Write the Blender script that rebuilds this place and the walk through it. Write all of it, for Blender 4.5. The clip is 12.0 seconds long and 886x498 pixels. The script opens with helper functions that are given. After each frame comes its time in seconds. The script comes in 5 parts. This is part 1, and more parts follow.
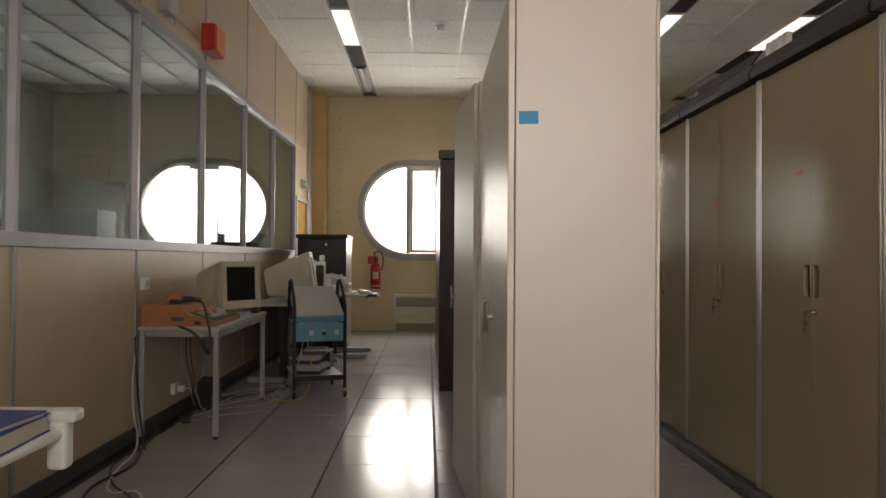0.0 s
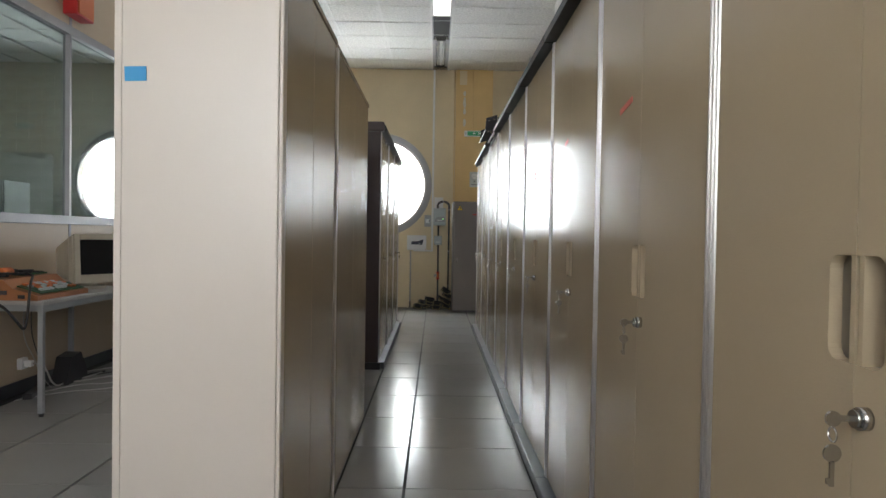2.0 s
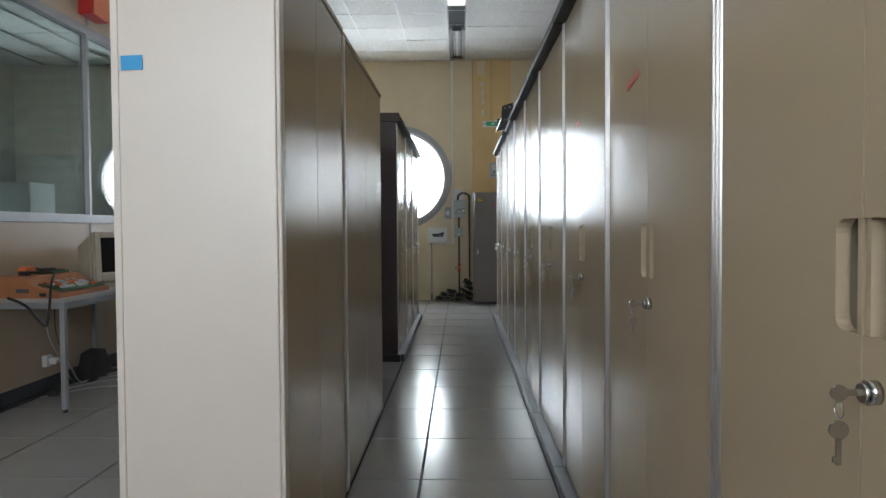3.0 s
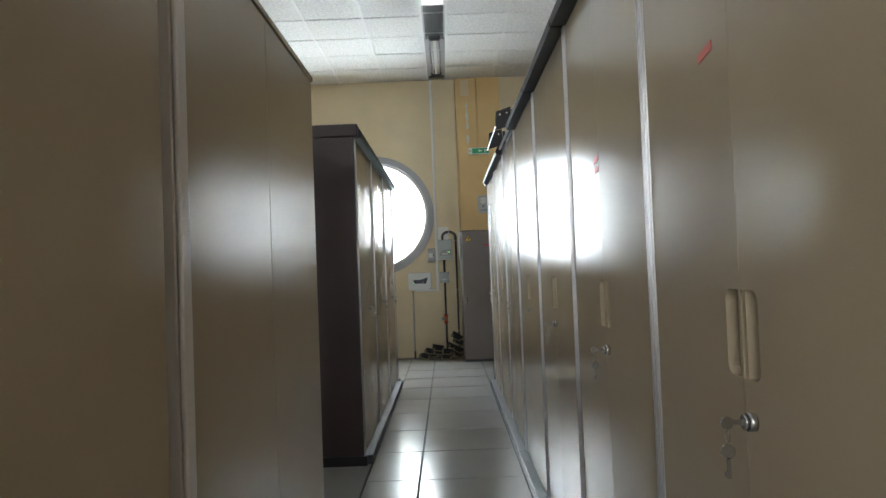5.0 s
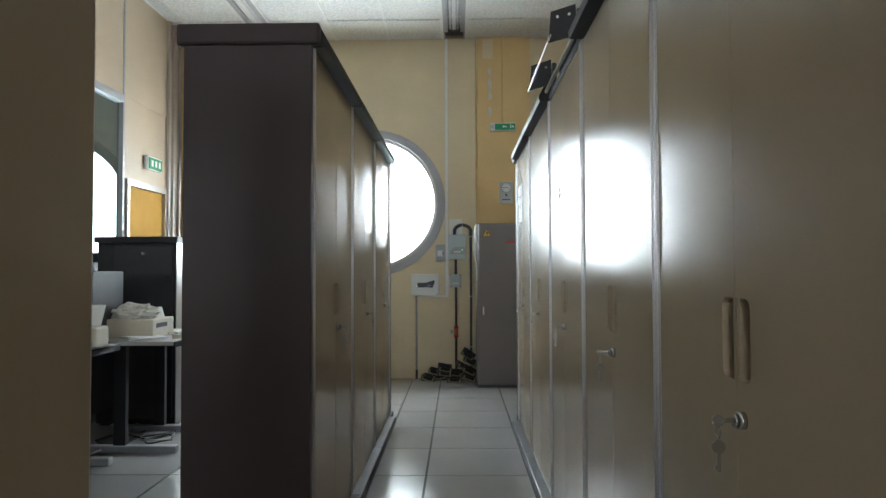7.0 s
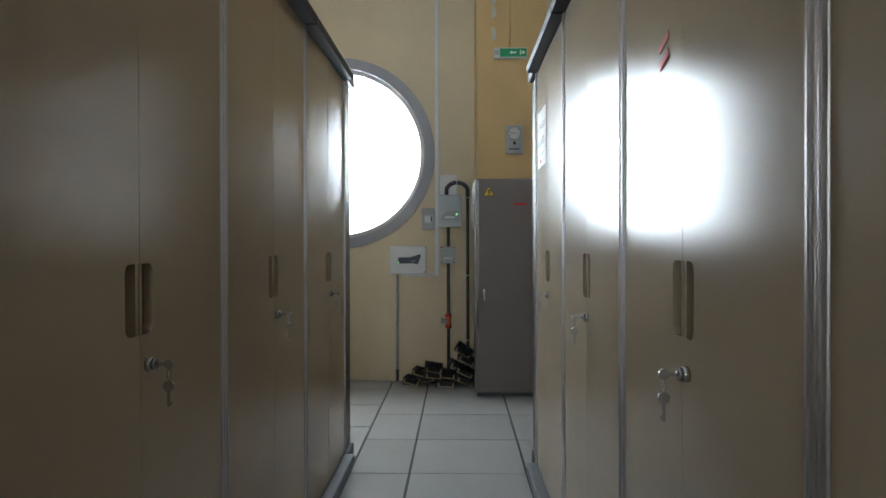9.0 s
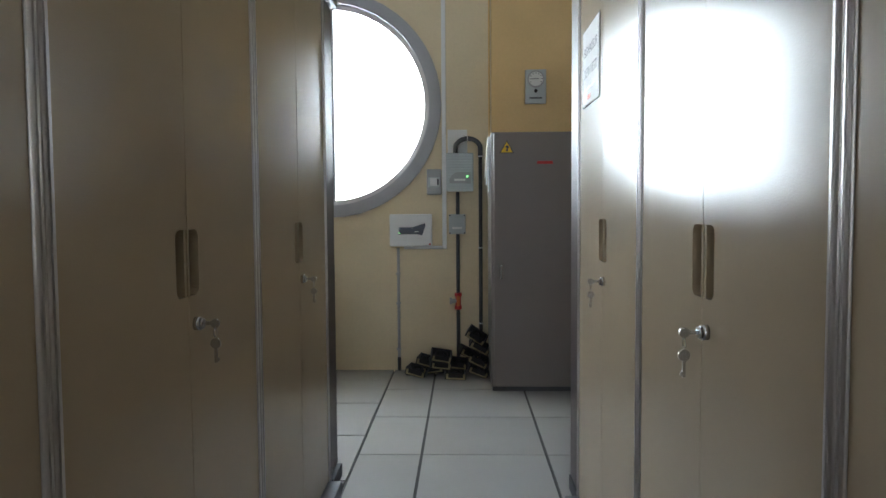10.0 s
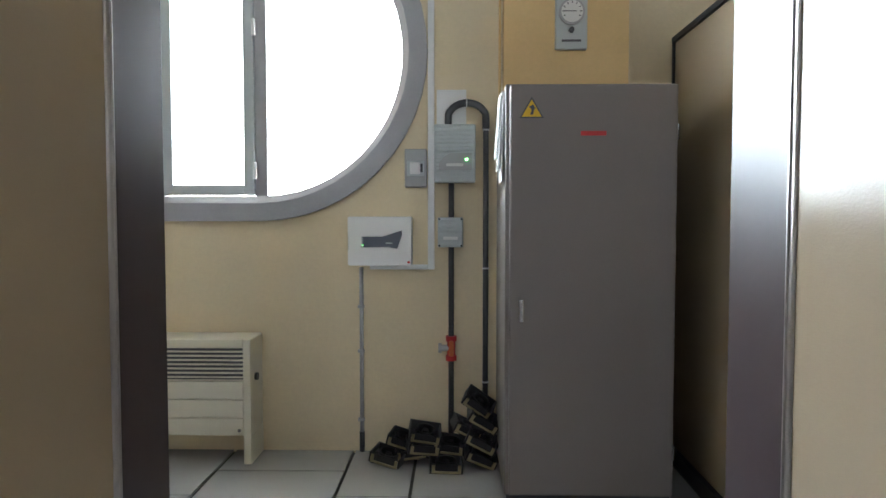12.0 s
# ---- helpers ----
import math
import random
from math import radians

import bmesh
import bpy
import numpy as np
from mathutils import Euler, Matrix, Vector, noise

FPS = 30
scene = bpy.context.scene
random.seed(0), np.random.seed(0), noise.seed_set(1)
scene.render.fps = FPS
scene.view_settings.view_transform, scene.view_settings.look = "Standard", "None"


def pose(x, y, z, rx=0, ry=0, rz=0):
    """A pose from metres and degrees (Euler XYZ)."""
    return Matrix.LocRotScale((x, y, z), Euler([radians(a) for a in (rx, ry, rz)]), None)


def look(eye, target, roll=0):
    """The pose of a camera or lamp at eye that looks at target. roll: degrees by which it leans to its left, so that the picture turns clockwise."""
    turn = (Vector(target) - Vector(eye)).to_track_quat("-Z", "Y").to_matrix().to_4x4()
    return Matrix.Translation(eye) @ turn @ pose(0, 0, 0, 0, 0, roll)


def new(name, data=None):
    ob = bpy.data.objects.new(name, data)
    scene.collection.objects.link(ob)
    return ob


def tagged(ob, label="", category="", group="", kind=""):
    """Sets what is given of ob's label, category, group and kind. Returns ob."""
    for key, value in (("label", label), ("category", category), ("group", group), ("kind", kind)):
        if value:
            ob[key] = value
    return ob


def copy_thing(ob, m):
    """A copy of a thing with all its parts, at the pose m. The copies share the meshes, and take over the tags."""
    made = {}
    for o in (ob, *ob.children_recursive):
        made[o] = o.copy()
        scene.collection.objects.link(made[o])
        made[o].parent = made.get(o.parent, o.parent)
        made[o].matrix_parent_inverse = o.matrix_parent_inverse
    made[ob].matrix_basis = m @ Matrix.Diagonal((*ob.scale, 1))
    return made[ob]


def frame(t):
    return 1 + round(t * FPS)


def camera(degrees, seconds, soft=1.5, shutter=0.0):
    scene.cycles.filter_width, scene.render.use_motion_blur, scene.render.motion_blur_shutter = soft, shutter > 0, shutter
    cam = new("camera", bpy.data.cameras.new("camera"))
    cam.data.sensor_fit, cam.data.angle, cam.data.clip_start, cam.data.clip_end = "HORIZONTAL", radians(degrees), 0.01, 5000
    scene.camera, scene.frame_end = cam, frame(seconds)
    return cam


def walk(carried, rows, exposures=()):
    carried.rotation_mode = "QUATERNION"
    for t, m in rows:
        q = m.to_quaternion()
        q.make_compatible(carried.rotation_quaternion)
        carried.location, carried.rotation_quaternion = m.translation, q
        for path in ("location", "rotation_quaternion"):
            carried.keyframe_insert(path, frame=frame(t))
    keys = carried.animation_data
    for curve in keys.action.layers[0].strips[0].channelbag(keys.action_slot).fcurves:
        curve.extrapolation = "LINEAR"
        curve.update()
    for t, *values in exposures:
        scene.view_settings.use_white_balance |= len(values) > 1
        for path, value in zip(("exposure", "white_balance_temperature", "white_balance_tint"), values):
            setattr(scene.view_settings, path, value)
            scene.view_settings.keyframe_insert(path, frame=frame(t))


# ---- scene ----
cam = camera(66.0, 12.0)
PATH = [
    (0, (0.051, -0.073, 1.162), (0.096, 1.926, 1.192), 0.4),
    (0.5, (0.349, 0.022, 1.128), (0.612, 2.004, 1.143), 0.3),
    (1, (0.655, 0.112, 1.144), (0.963, 2.088, 1.16), -0.7),
    (1.5, (0.954, 0.116, 1.138), (1.164, 2.105, 1.143), 0.0),
    (2, (1.137, 0.094, 1.165), (1.159, 2.093, 1.125), 0.9),
    (2.5, (1.173, 0.077, 1.158), (1.138, 2.076, 1.098), 0.4),
    (3, (1.194, 0.134, 1.139), (1.144, 2.132, 1.08), -0.4),
    (3.5, (1.186, 0.44, 1.134), (1.141, 2.439, 1.162), -1.0),
    (3.7, (1.175, 0.583, 1.16), (1.144, 2.583, 1.206), -1.6),
    (5.5, (1.227, 2.15, 1.201), (1.219, 4.148, 1.271), -2.2),
    (6, (1.235, 2.574, 1.206), (1.165, 4.571, 1.303), -2.2),
    (6.5, (1.233, 2.993, 1.186), (1.106, 4.988, 1.246), -0.7),
    (7, (1.199, 3.427, 1.195), (1.156, 5.425, 1.259), -0.2),
    (7.2, (1.2, 3.595, 1.176), (1.165, 5.595, 1.214), -0.4),
    (8.8, (1.251, 4.983, 1.161), (1.239, 6.983, 1.138), 0.2),
    (9, (1.261, 5.174, 1.179), (1.217, 7.174, 1.164), -0.1),
    (9.5, (1.257, 5.602, 1.164), (1.122, 7.595, 1.08), 0.2),
    (10, (1.216, 6.029, 1.175), (1.157, 8.025, 1.066), -0.4),
    (10.5, (1.221, 6.472, 1.177), (1.158, 8.467, 1.051), -1.0),
    (11, (1.217, 6.893, 1.163), (1.126, 8.887, 1.032), -1.1),
    (11.5, (1.204, 7.304, 1.173), (1.154, 9.3, 1.059), -0.3),
    (12, (1.204, 7.717, 1.155), (1.164, 9.714, 1.063), 0.0),
]
walk(cam, [(t, look(eye, target, roll)) for t, eye, target, roll in PATH], [(0, -0.38, 7350, 20), (1.4, 0.0, 7250, 20), (2.2, 0.15, 5950, 12), (3.5, 0.1, 5800, 11), (5.5, 0.45, 5950, 9), (7.0, 0.36, 5800, 8), (9.0, 0.24, 5700, 11), (10.5, 0.42, 5700, 11), (12, 0.80, 5700, 12)])

# ---- light ----
WALL_Y, WALL_X, CEIL, EAST, SOUTH = 11.05, -1.80, 3.80, 5.70, -1.05
ROOM_W = -6.0  # far side of the glazed room next door
WINDOWS = (-0.015, -3.54)  # middles of the two oval windows
# unseen openings behind the camera, added so that light falls in from the south
ADDED_SOUTH_WINDOWS = (0.45, 3.6, -3.9)
WZ, W_OUT, W_IN, W_HALF = 1.957, 0.82, 0.717, 0.258

world = bpy.data.worlds.new("sky")
scene.world = world
world.use_nodes = True
sky = world.node_tree.nodes.new("ShaderNodeTexSky")
sky.sky_type, sky.sun_disc, sky.sun_elevation, sky.sun_rotation = "NISHITA", False, radians(73), radians(180)
world.node_tree.links.new(sky.outputs[0], world.node_tree.nodes["Background"].inputs[0])
world.node_tree.nodes["Background"].inputs[1].default_value = 0.12
sun = new("sun", bpy.data.lights.new("sun", "SUN"))
sun.data.energy, sun.data.angle, sun.data.color = 0.8, radians(12), (1, 0.97, 0.93)
sun.matrix_world = look((0, -6, 20), (0, 0, 0))
# area lamps stand in for sky light; the south ones serve the added windows
for wx, yw, way, power in [(x, WALL_Y + 0.34, -1, 190 if x > -1 else 90) for x in WINDOWS] + [(x, SOUTH - 0.34, 1, (165 if x > 0 else 100) if x < 2 else 90) for x in ADDED_SOUTH_WINDOWS]:
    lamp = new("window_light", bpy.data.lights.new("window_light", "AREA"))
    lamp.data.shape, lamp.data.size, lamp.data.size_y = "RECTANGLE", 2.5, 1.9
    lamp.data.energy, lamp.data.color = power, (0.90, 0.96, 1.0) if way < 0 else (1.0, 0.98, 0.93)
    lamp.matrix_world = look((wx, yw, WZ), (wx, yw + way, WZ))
TUBE = 1.6  # strength of the lit ceiling diffusers


# ---- materials ----
def material(name, base, rough=0.5, metal=0.0, spots=0.0, scale=6.0, bump=0.0, fine=120.0, coat=0.0, emit=0.0, stretch=(1, 1, 1), vary=0.0, gloss=0.0, relief=0.0):
    m = bpy.data.materials.new(name)
    m.use_nodes = True
    n, l = m.node_tree.nodes, m.node_tree.links
    b = n["Principled BSDF"]
    b.inputs["Base Color"].default_value = (*base, 1)
    b.inputs["Roughness"].default_value, b.inputs["Metallic"].default_value = rough, metal
    b.inputs["Coat Weight"].default_value = coat
    b.inputs["Coat Roughness"].default_value = 0.12
    if emit:
        b.inputs["Emission Color"].default_value, b.inputs["Emission Strength"].default_value = (*base, 1), emit
    co, mp = n.new("ShaderNodeTexCoord"), n.new("ShaderNodeMapping")
    mp.inputs["Scale"].default_value = stretch
    l.new(co.outputs["Object"], mp.inputs[0])
    if spots or vary:
        t1, t2 = n.new("ShaderNodeTexNoise"), n.new("ShaderNodeTexNoise")
        t1.inputs["Scale"].default_value, t1.inputs["Detail"].default_value = scale, 5
        t2.inputs["Scale"].default_value, t2.inputs["Detail"].default_value = fine, 2
        add = n.new("ShaderNodeMath")
        add.operation = "MULTIPLY_ADD"
        add.inputs[1].default_value = 0.4
        l.new(mp.outputs[0], t1.inputs[0]), l.new(mp.outputs[0], t2.inputs[0])
        l.new(t2.outputs[0], add.inputs[0]), l.new(t1.outputs[0], add.inputs[2])
        r = n.new("ShaderNodeMapRange")
        r.inputs[1].default_value, r.inputs[2].default_value = 0.45, 0.95
        r.inputs[3].default_value, r.inputs[4].default_value = 1 - spots, 1 + spots * 0.6
        l.new(add.outputs[0], r.inputs[0])
        out = r.outputs[0]
        if vary:
            oi, rr, mu = n.new("ShaderNodeObjectInfo"), n.new("ShaderNodeMapRange"), n.new("ShaderNodeMath")
            rr.inputs[3].default_value, rr.inputs[4].default_value = 1 - vary, 1 + vary * 0.5
            mu.operation = "MULTIPLY"
            l.new(oi.outputs["Random"], rr.inputs[0]), l.new(rr.outputs[0], mu.inputs[0]), l.new(out, mu.inputs[1])
            out = mu.outputs[0]
        mix = n.new("ShaderNodeVectorMath")
        mix.operation = "SCALE"
        mix.inputs[0].default_value = base
        l.new(out, mix.inputs["Scale"]), l.new(mix.outputs[0], b.inputs["Base Color"])
        if gloss:
            g = n.new("ShaderNodeMapRange")
            g.inputs[1].default_value, g.inputs[2].default_value = 0.4, 0.95
            g.inputs[3].default_value, g.inputs[4].default_value = rough - gloss, rough + gloss
            l.new(add.outputs[0], g.inputs[0]), l.new(g.outputs[0], b.inputs["Roughness"])
    if bump:
        t3, bp = n.new("ShaderNodeTexNoise"), n.new("ShaderNodeBump")
        t3.inputs["Scale"].default_value, t3.inputs["Detail"].default_value = relief or fine, 3
        bp.inputs["Strength"].default_value, bp.inputs["Distance"].default_value = bump, 0.004
        l.new(mp.outputs[0], t3.inputs[0]), l.new(t3.outputs[0], bp.inputs["Height"]), l.new(bp.outputs[0], b.inputs["Normal"])
    return m


M_WALL = material("cream_wall_paint", (0.73, 0.62, 0.41), 0.6, spots=0.07, scale=2.5, bump=0.25, fine=55)
M_OCHRE = material("ochre_pillar_paint", (0.74, 0.53, 0.24), 0.6, spots=0.08, scale=2.5, bump=0.25, fine=55)
M_PANEL = material("beige_partition_panel", (0.50, 0.40, 0.28), 0.45, spots=0.07, scale=2, bump=0.08, fine=90)
M_BLOCK = material("pale_concrete_block", (0.62, 0.63, 0.58), 0.8, spots=0.18, scale=4, bump=0.5, fine=60)
M_TILE = material("laminate_floor_tile", (0.335, 0.33, 0.316), 0.17, spots=0.04, scale=3, bump=0.015, fine=600, vary=0.07, gloss=0.02)
M_TILE.node_tree.nodes["Principled BSDF"].inputs["Specular IOR Level"].default_value = 0.2
M_JOINT = material("black_floor_joint", (0.02, 0.02, 0.02), 0.7)
M_CEIL = material("mineral_fibre_ceiling", (0.86, 0.86, 0.83), 0.9, spots=0.22, scale=40, bump=0.6, fine=160)
M_TEE = material("white_ceiling_tee", (0.85, 0.85, 0.82), 0.4)
M_GRILLE = material("dark_air_grille", (0.05, 0.05, 0.05), 0.5)
M_OUTSIDE = material("bright_overcast_distance", (1.0, 1.0, 1.0), 1.0, emit=5.0)
M_DIFF = material("lit_lamp_diffuser", (1.0, 0.95, 0.86), 0.4, emit=TUBE)
M_BEIGE = material("beige_brown_steel_paint", (0.40, 0.325, 0.222), 0.18, spots=0.05, scale=1.6, fine=600, bump=0.08, relief=130, stretch=(1, 1, 2.2), coat=0.0, gloss=0.02)
M_BEIGE.node_tree.nodes["Principled BSDF"].inputs["Specular IOR Level"].default_value = 0.3
# lighter than M_BEIGE, partly for the light that falls on the cabinet end
M_PALE = material("pale_beige_lit_steel_paint", (0.60, 0.548, 0.495), 0.35, spots=0.04, scale=2, fine=500, gloss=0.03)
M_RECESS = material("moulded_handle_recess", (0.27, 0.23, 0.17), 0.4)
M_DARK = material("dark_aubergine_steel", (0.058, 0.042, 0.044), 0.34, spots=0.12, scale=2, bump=0.06, fine=420)
M_DARK.node_tree.nodes["Principled BSDF"].inputs["Specular IOR Level"].default_value = 0.3
M_BLACK = material("black_painted_metal", (0.018, 0.018, 0.02), 0.55, spots=0.2, scale=9, fine=400)
M_PLAST = material("black_plastic", (0.025, 0.025, 0.028), 0.45, spots=0.15, scale=12)
M_ALU = material("brushed_aluminium", (0.51, 0.49, 0.48), 0.3, 0.85)
M_ALU2 = material("dull_window_aluminium", (0.36, 0.36, 0.37), 0.5, 0.5, spots=0.12, scale=5, gloss=0.08)
M_CHROME = material("chrome", (0.52, 0.52, 0.52), 0.25, 1.0)
M_PLINTH = material("grey_plinth_rail", (0.085, 0.088, 0.098), 0.4, 0.2, spots=0.15, scale=6, fine=400)
M_GREY = material("grey_cabinet_paint", (0.22, 0.195, 0.18), 0.42, spots=0.06, scale=2, bump=0.08, fine=110)
M_WHITE = material("white_plastic", (0.78, 0.78, 0.77), 0.35, spots=0.04, scale=8)
M_LGREY = material("light_grey_plastic", (0.52, 0.56, 0.56), 0.45, spots=0.05, scale=10)
M_NAVY = material("navy_label", (0.06, 0.07, 0.10), 0.3)
M_PIPE = material("dark_grey_pipe", (0.07, 0.07, 0.075), 0.5, spots=0.15, scale=20)
M_CONDUIT = material("grey_conduit", (0.42, 0.42, 0.43), 0.5, spots=0.08, scale=14)
M_RED = material("red_paint", (0.55, 0.03, 0.03), 0.4, spots=0.12, scale=12)
M_ORANGE = material("orange_plastic", (0.65, 0.17, 0.05), 0.45)
M_BRICK = material("terracotta_moulded_case", (0.42, 0.17, 0.07), 0.5, spots=0.15, scale=7)
M_YELLOW = material("yellow_sticker", (0.80, 0.52, 0.02), 0.5)
M_GREEN = material("lit_green_sign", (0.015, 0.22, 0.08), 0.4, emit=0.15)
M_LED = material("green_led", (0.3, 1.0, 0.25), 0.4, emit=6)
M_BLUE = material("blue_paper_note", (0.05, 0.28, 0.55), 0.7)
M_LBLUE = material("light_blue_painted_box", (0.12, 0.32, 0.45), 0.5, spots=0.15, scale=6)
M_TAPE = material("red_tape", (0.55, 0.12, 0.08), 0.6)
M_PAPER = material("white_paper", (0.80, 0.80, 0.78), 0.7)
M_INK = material("printed_ink", (0.08, 0.08, 0.09), 0.6)
M_CRT = material("yellowed_computer_plastic", (0.60, 0.55, 0.44), 0.5, spots=0.1, scale=7)
M_SCREEN = material("dark_crt_glass", (0.015, 0.016, 0.018), 0.06)
M_TOP = material("grey_laminate_tabletop", (0.45, 0.44, 0.42), 0.4, spots=0.07, scale=6)
M_STEEL = material("grey_painted_tube", (0.36, 0.37, 0.38), 0.4, spots=0.08, scale=8)
M_BOARD = material("green_circuit_board", (0.04, 0.12, 0.05), 0.5, spots=0.4, scale=30)
M_GOLD = material("brass_coloured_frame", (0.45, 0.38, 0.22), 0.35, 0.6, spots=0.2, scale=15)
M_HEAT = material("cream_heater_enamel", (0.70, 0.66, 0.53), 0.4, spots=0.05, scale=5)
M_DOOR = material("ochre_wooden_door", (0.50, 0.27, 0.03), 0.85, spots=0.1, scale=4)
M_CBLK = material("black_cable", (0.02, 0.02, 0.02), 0.5)
M_CGRY = material("grey_cable", (0.45, 0.44, 0.41), 0.5)
M_CYEL = material("yellow_cable", (0.55, 0.40, 0.10), 0.5)
M_BOOK = material("blue_book_cover", (0.03, 0.07, 0.28), 0.4)
M_SCRUB = material("worn_plaster_patch", (0.70, 0.68, 0.60), 0.8, spots=0.2, scale=15)


def glass_material(name, tint, haze):
    m = bpy.data.materials.new(name)
    m.use_nodes = True
    n, l = m.node_tree.nodes, m.node_tree.links
    n.remove(n["Principled BSDF"])
    tr, gl, mx, fr = n.new("ShaderNodeBsdfTransparent"), n.new("ShaderNodeBsdfGlossy"), n.new("ShaderNodeMixShader"), n.new("ShaderNodeLayerWeight")
    tr.inputs[0].default_value = (*tint, 1)
    gl.inputs["Roughness"].default_value = haze
    pw, ml = n.new("ShaderNodeMath"), n.new("ShaderNodeMath")
    pw.operation, ml.operation = "POWER", "MULTIPLY_ADD"
    pw.inputs[1].default_value, ml.inputs[1].default_value, ml.inputs[2].default_value = 4.0, 0.6, 0.04
    l.new(fr.outputs["Facing"], pw.inputs[0]), l.new(pw.outputs[0], ml.inputs[0])
    l.new(ml.outputs[0], mx.inputs[0]), l.new(tr.outputs[0], mx.inputs[1]), l.new(gl.outputs[0], mx.inputs[2])
    l.new(mx.outputs[0], n["Material Output"].inputs[0])
    return m


M_GLASS = glass_material("clear_glass", (0.96, 0.98, 0.97), 0.0)
M_PGLASS = glass_material("partition_glass", (0.74, 0.79, 0.78), 0.02)


# ---- building helpers ----
def box(bm, x0, x1, y0, y1, z0, z1, bevel=0.0, turn=None):
    v = bmesh.ops.create_cube(bm, size=1)["verts"]
    m = Matrix.Translation(((x0 + x1) / 2, (y0 + y1) / 2, (z0 + z1) / 2)) @ Matrix.Diagonal((abs(x1 - x0), abs(y1 - y0), abs(z1 - z0), 1))
    bmesh.ops.transform(bm, matrix=(turn @ m) if turn else m, verts=v)
    if bevel:
        edges = list({e for a in v for e in a.link_edges})
        bmesh.ops.bevel(bm, geom=edges, offset=bevel, segments=2, affect="EDGES", profile=0.5)
    return bm


def cyl(bm, p, q, r, r2=None, seg=16):
    p, q = Vector(p), Vector(q)
    d = q - p
    m = Matrix.Translation((p + q) / 2) @ d.to_track_quat("Z", "Y").to_matrix().to_4x4()
    bmesh.ops.create_cone(bm, cap_ends=True, segments=seg, radius1=r, radius2=r if r2 is None else r2, depth=d.length, matrix=m)
    return bm


def prism(bm, pts, axis, a, b):
    """A polygon of (u, v) pushed from a to b along an axis: x takes (y, z), y takes (x, z), z takes (x, y)."""
    put = {"x": lambda u, v, w: (w, u, v), "y": lambda u, v, w: (u, w, v), "z": lambda u, v, w: (u, v, w)}[axis]
    lo, hi = [bm.verts.new(put(u, v, a)) for u, v in pts], [bm.verts.new(put(u, v, b)) for u, v in pts]
    n = len(pts)
    made = [bm.faces.new(lo), bm.faces.new(hi)] + [bm.faces.new((lo[i], lo[(i + 1) % n], hi[(i + 1) % n], hi[i])) for i in range(n)]
    bmesh.ops.recalc_face_normals(bm, faces=made)
    return bm


def tube(bm, pts, r, seg=8, smooth=4):
    """A round tube along points, with its corners smoothed."""
    pts = [Vector(p) for p in pts]
    for _ in range(smooth if len(pts) > 2 else 0):
        out = [pts[0]]
        for a, b in zip(pts, pts[1:]):
            out += [a.lerp(b, 0.25), a.lerp(b, 0.75)]
        pts = out + [pts[-1]]
        if len(pts) > 60:
            break
    rings, up = [], None
    for i, p in enumerate(pts):
        d = (pts[min(i + 1, len(pts) - 1)] - pts[max(i - 1, 0)]).normalized()
        if up is None:
            up = d.orthogonal().normalized()
        up = (up - d * up.dot(d)).normalized()
        side = d.cross(up)
        rings.append([bm.verts.new(p + r * (up * math.cos(a) + side * math.sin(a))) for a in (2 * math.pi * k / seg for k in range(seg))])
    for a, b in zip(rings, rings[1:]):
        for k in range(seg):
            bm.faces.new((a[k], a[(k + 1) % seg], b[(k + 1) % seg], b[k]))
    bm.faces.new(rings[0][::-1]), bm.faces.new(rings[-1])
    return bm


def mesh_of(name, bm, mat, soft=False):
    me = bpy.data.meshes.new(name)
    bm.to_mesh(me)
    bm.free()
    me.materials.append(mat)
    if soft:
        for p in me.polygons:
            p.use_smooth = len(p.vertices) == 4
    return me


def part(name, bm, mat, parent=None, label="", soft=False):
    ob = new(name, mesh_of(name, bm, mat, soft))
    ob.parent = parent
    return tagged(ob, label)


def thing(name, label, category, at=(0, 0, 0), rz=0, group=""):
    ob = new(name)
    ob.matrix_basis = pose(*at, 0, 0, rz)
    ob.empty_display_size = 0.1
    return tagged(ob, label, category, group)


def structure(name, bm, mat, label, parent=None):
    ob = part(name, bm, mat, parent)
    return tagged(ob, label, name.split("_")[0], kind="structure")


def B():
    return bmesh.new()


def oval(cx, r, seg=24):
    """Outline of a window with round ends, anticlockwise from above."""
    pts = [(cx + W_HALF + r * math.cos(a), WZ + r * math.sin(a)) for a in (math.pi * (k / seg - 0.5) for k in range(seg + 1))]
    return pts + [(cx - W_HALF + r * math.cos(a), WZ + r * math.sin(a)) for a in (math.pi * (k / seg + 0.5) for k in range(seg + 1))]


def ring(bm, outer, inner, a, b):
    """A frame between two outlines of equally many points in a wall along x."""
    n = len(outer)
    r = [[bm.verts.new((u, w, v)) for u, v in o] for o in (outer, inner) for w in (a, b)]
    oa, ob_, ia, ib = r
    for i in range(n):
        j = (i + 1) % n
        for q in ((oa[i], oa[j], ia[j], ia[i]), (ob_[j], ob_[i], ib[i], ib[j]), (oa[j], oa[i], ob_[i], ob_[j]), (ia[i], ia[j], ib[j], ib[i])):
            bm.faces.new(q)
    bmesh.ops.recalc_face_normals(bm, faces=bm.faces)
    return bm


# ---- setting ----
structure("floor", box(B(), ROOM_W, EAST, SOUTH, WALL_Y + 0.3, -0.2, -0.012), M_JOINT, "raised computer-room floor of pale grey laminate tiles")
structure("wall_east", box(B(), EAST, EAST + 0.2, SOUTH - 0.2, WALL_Y + 0.3, -0.1, 4.1), M_WALL, "plain cream painted wall")
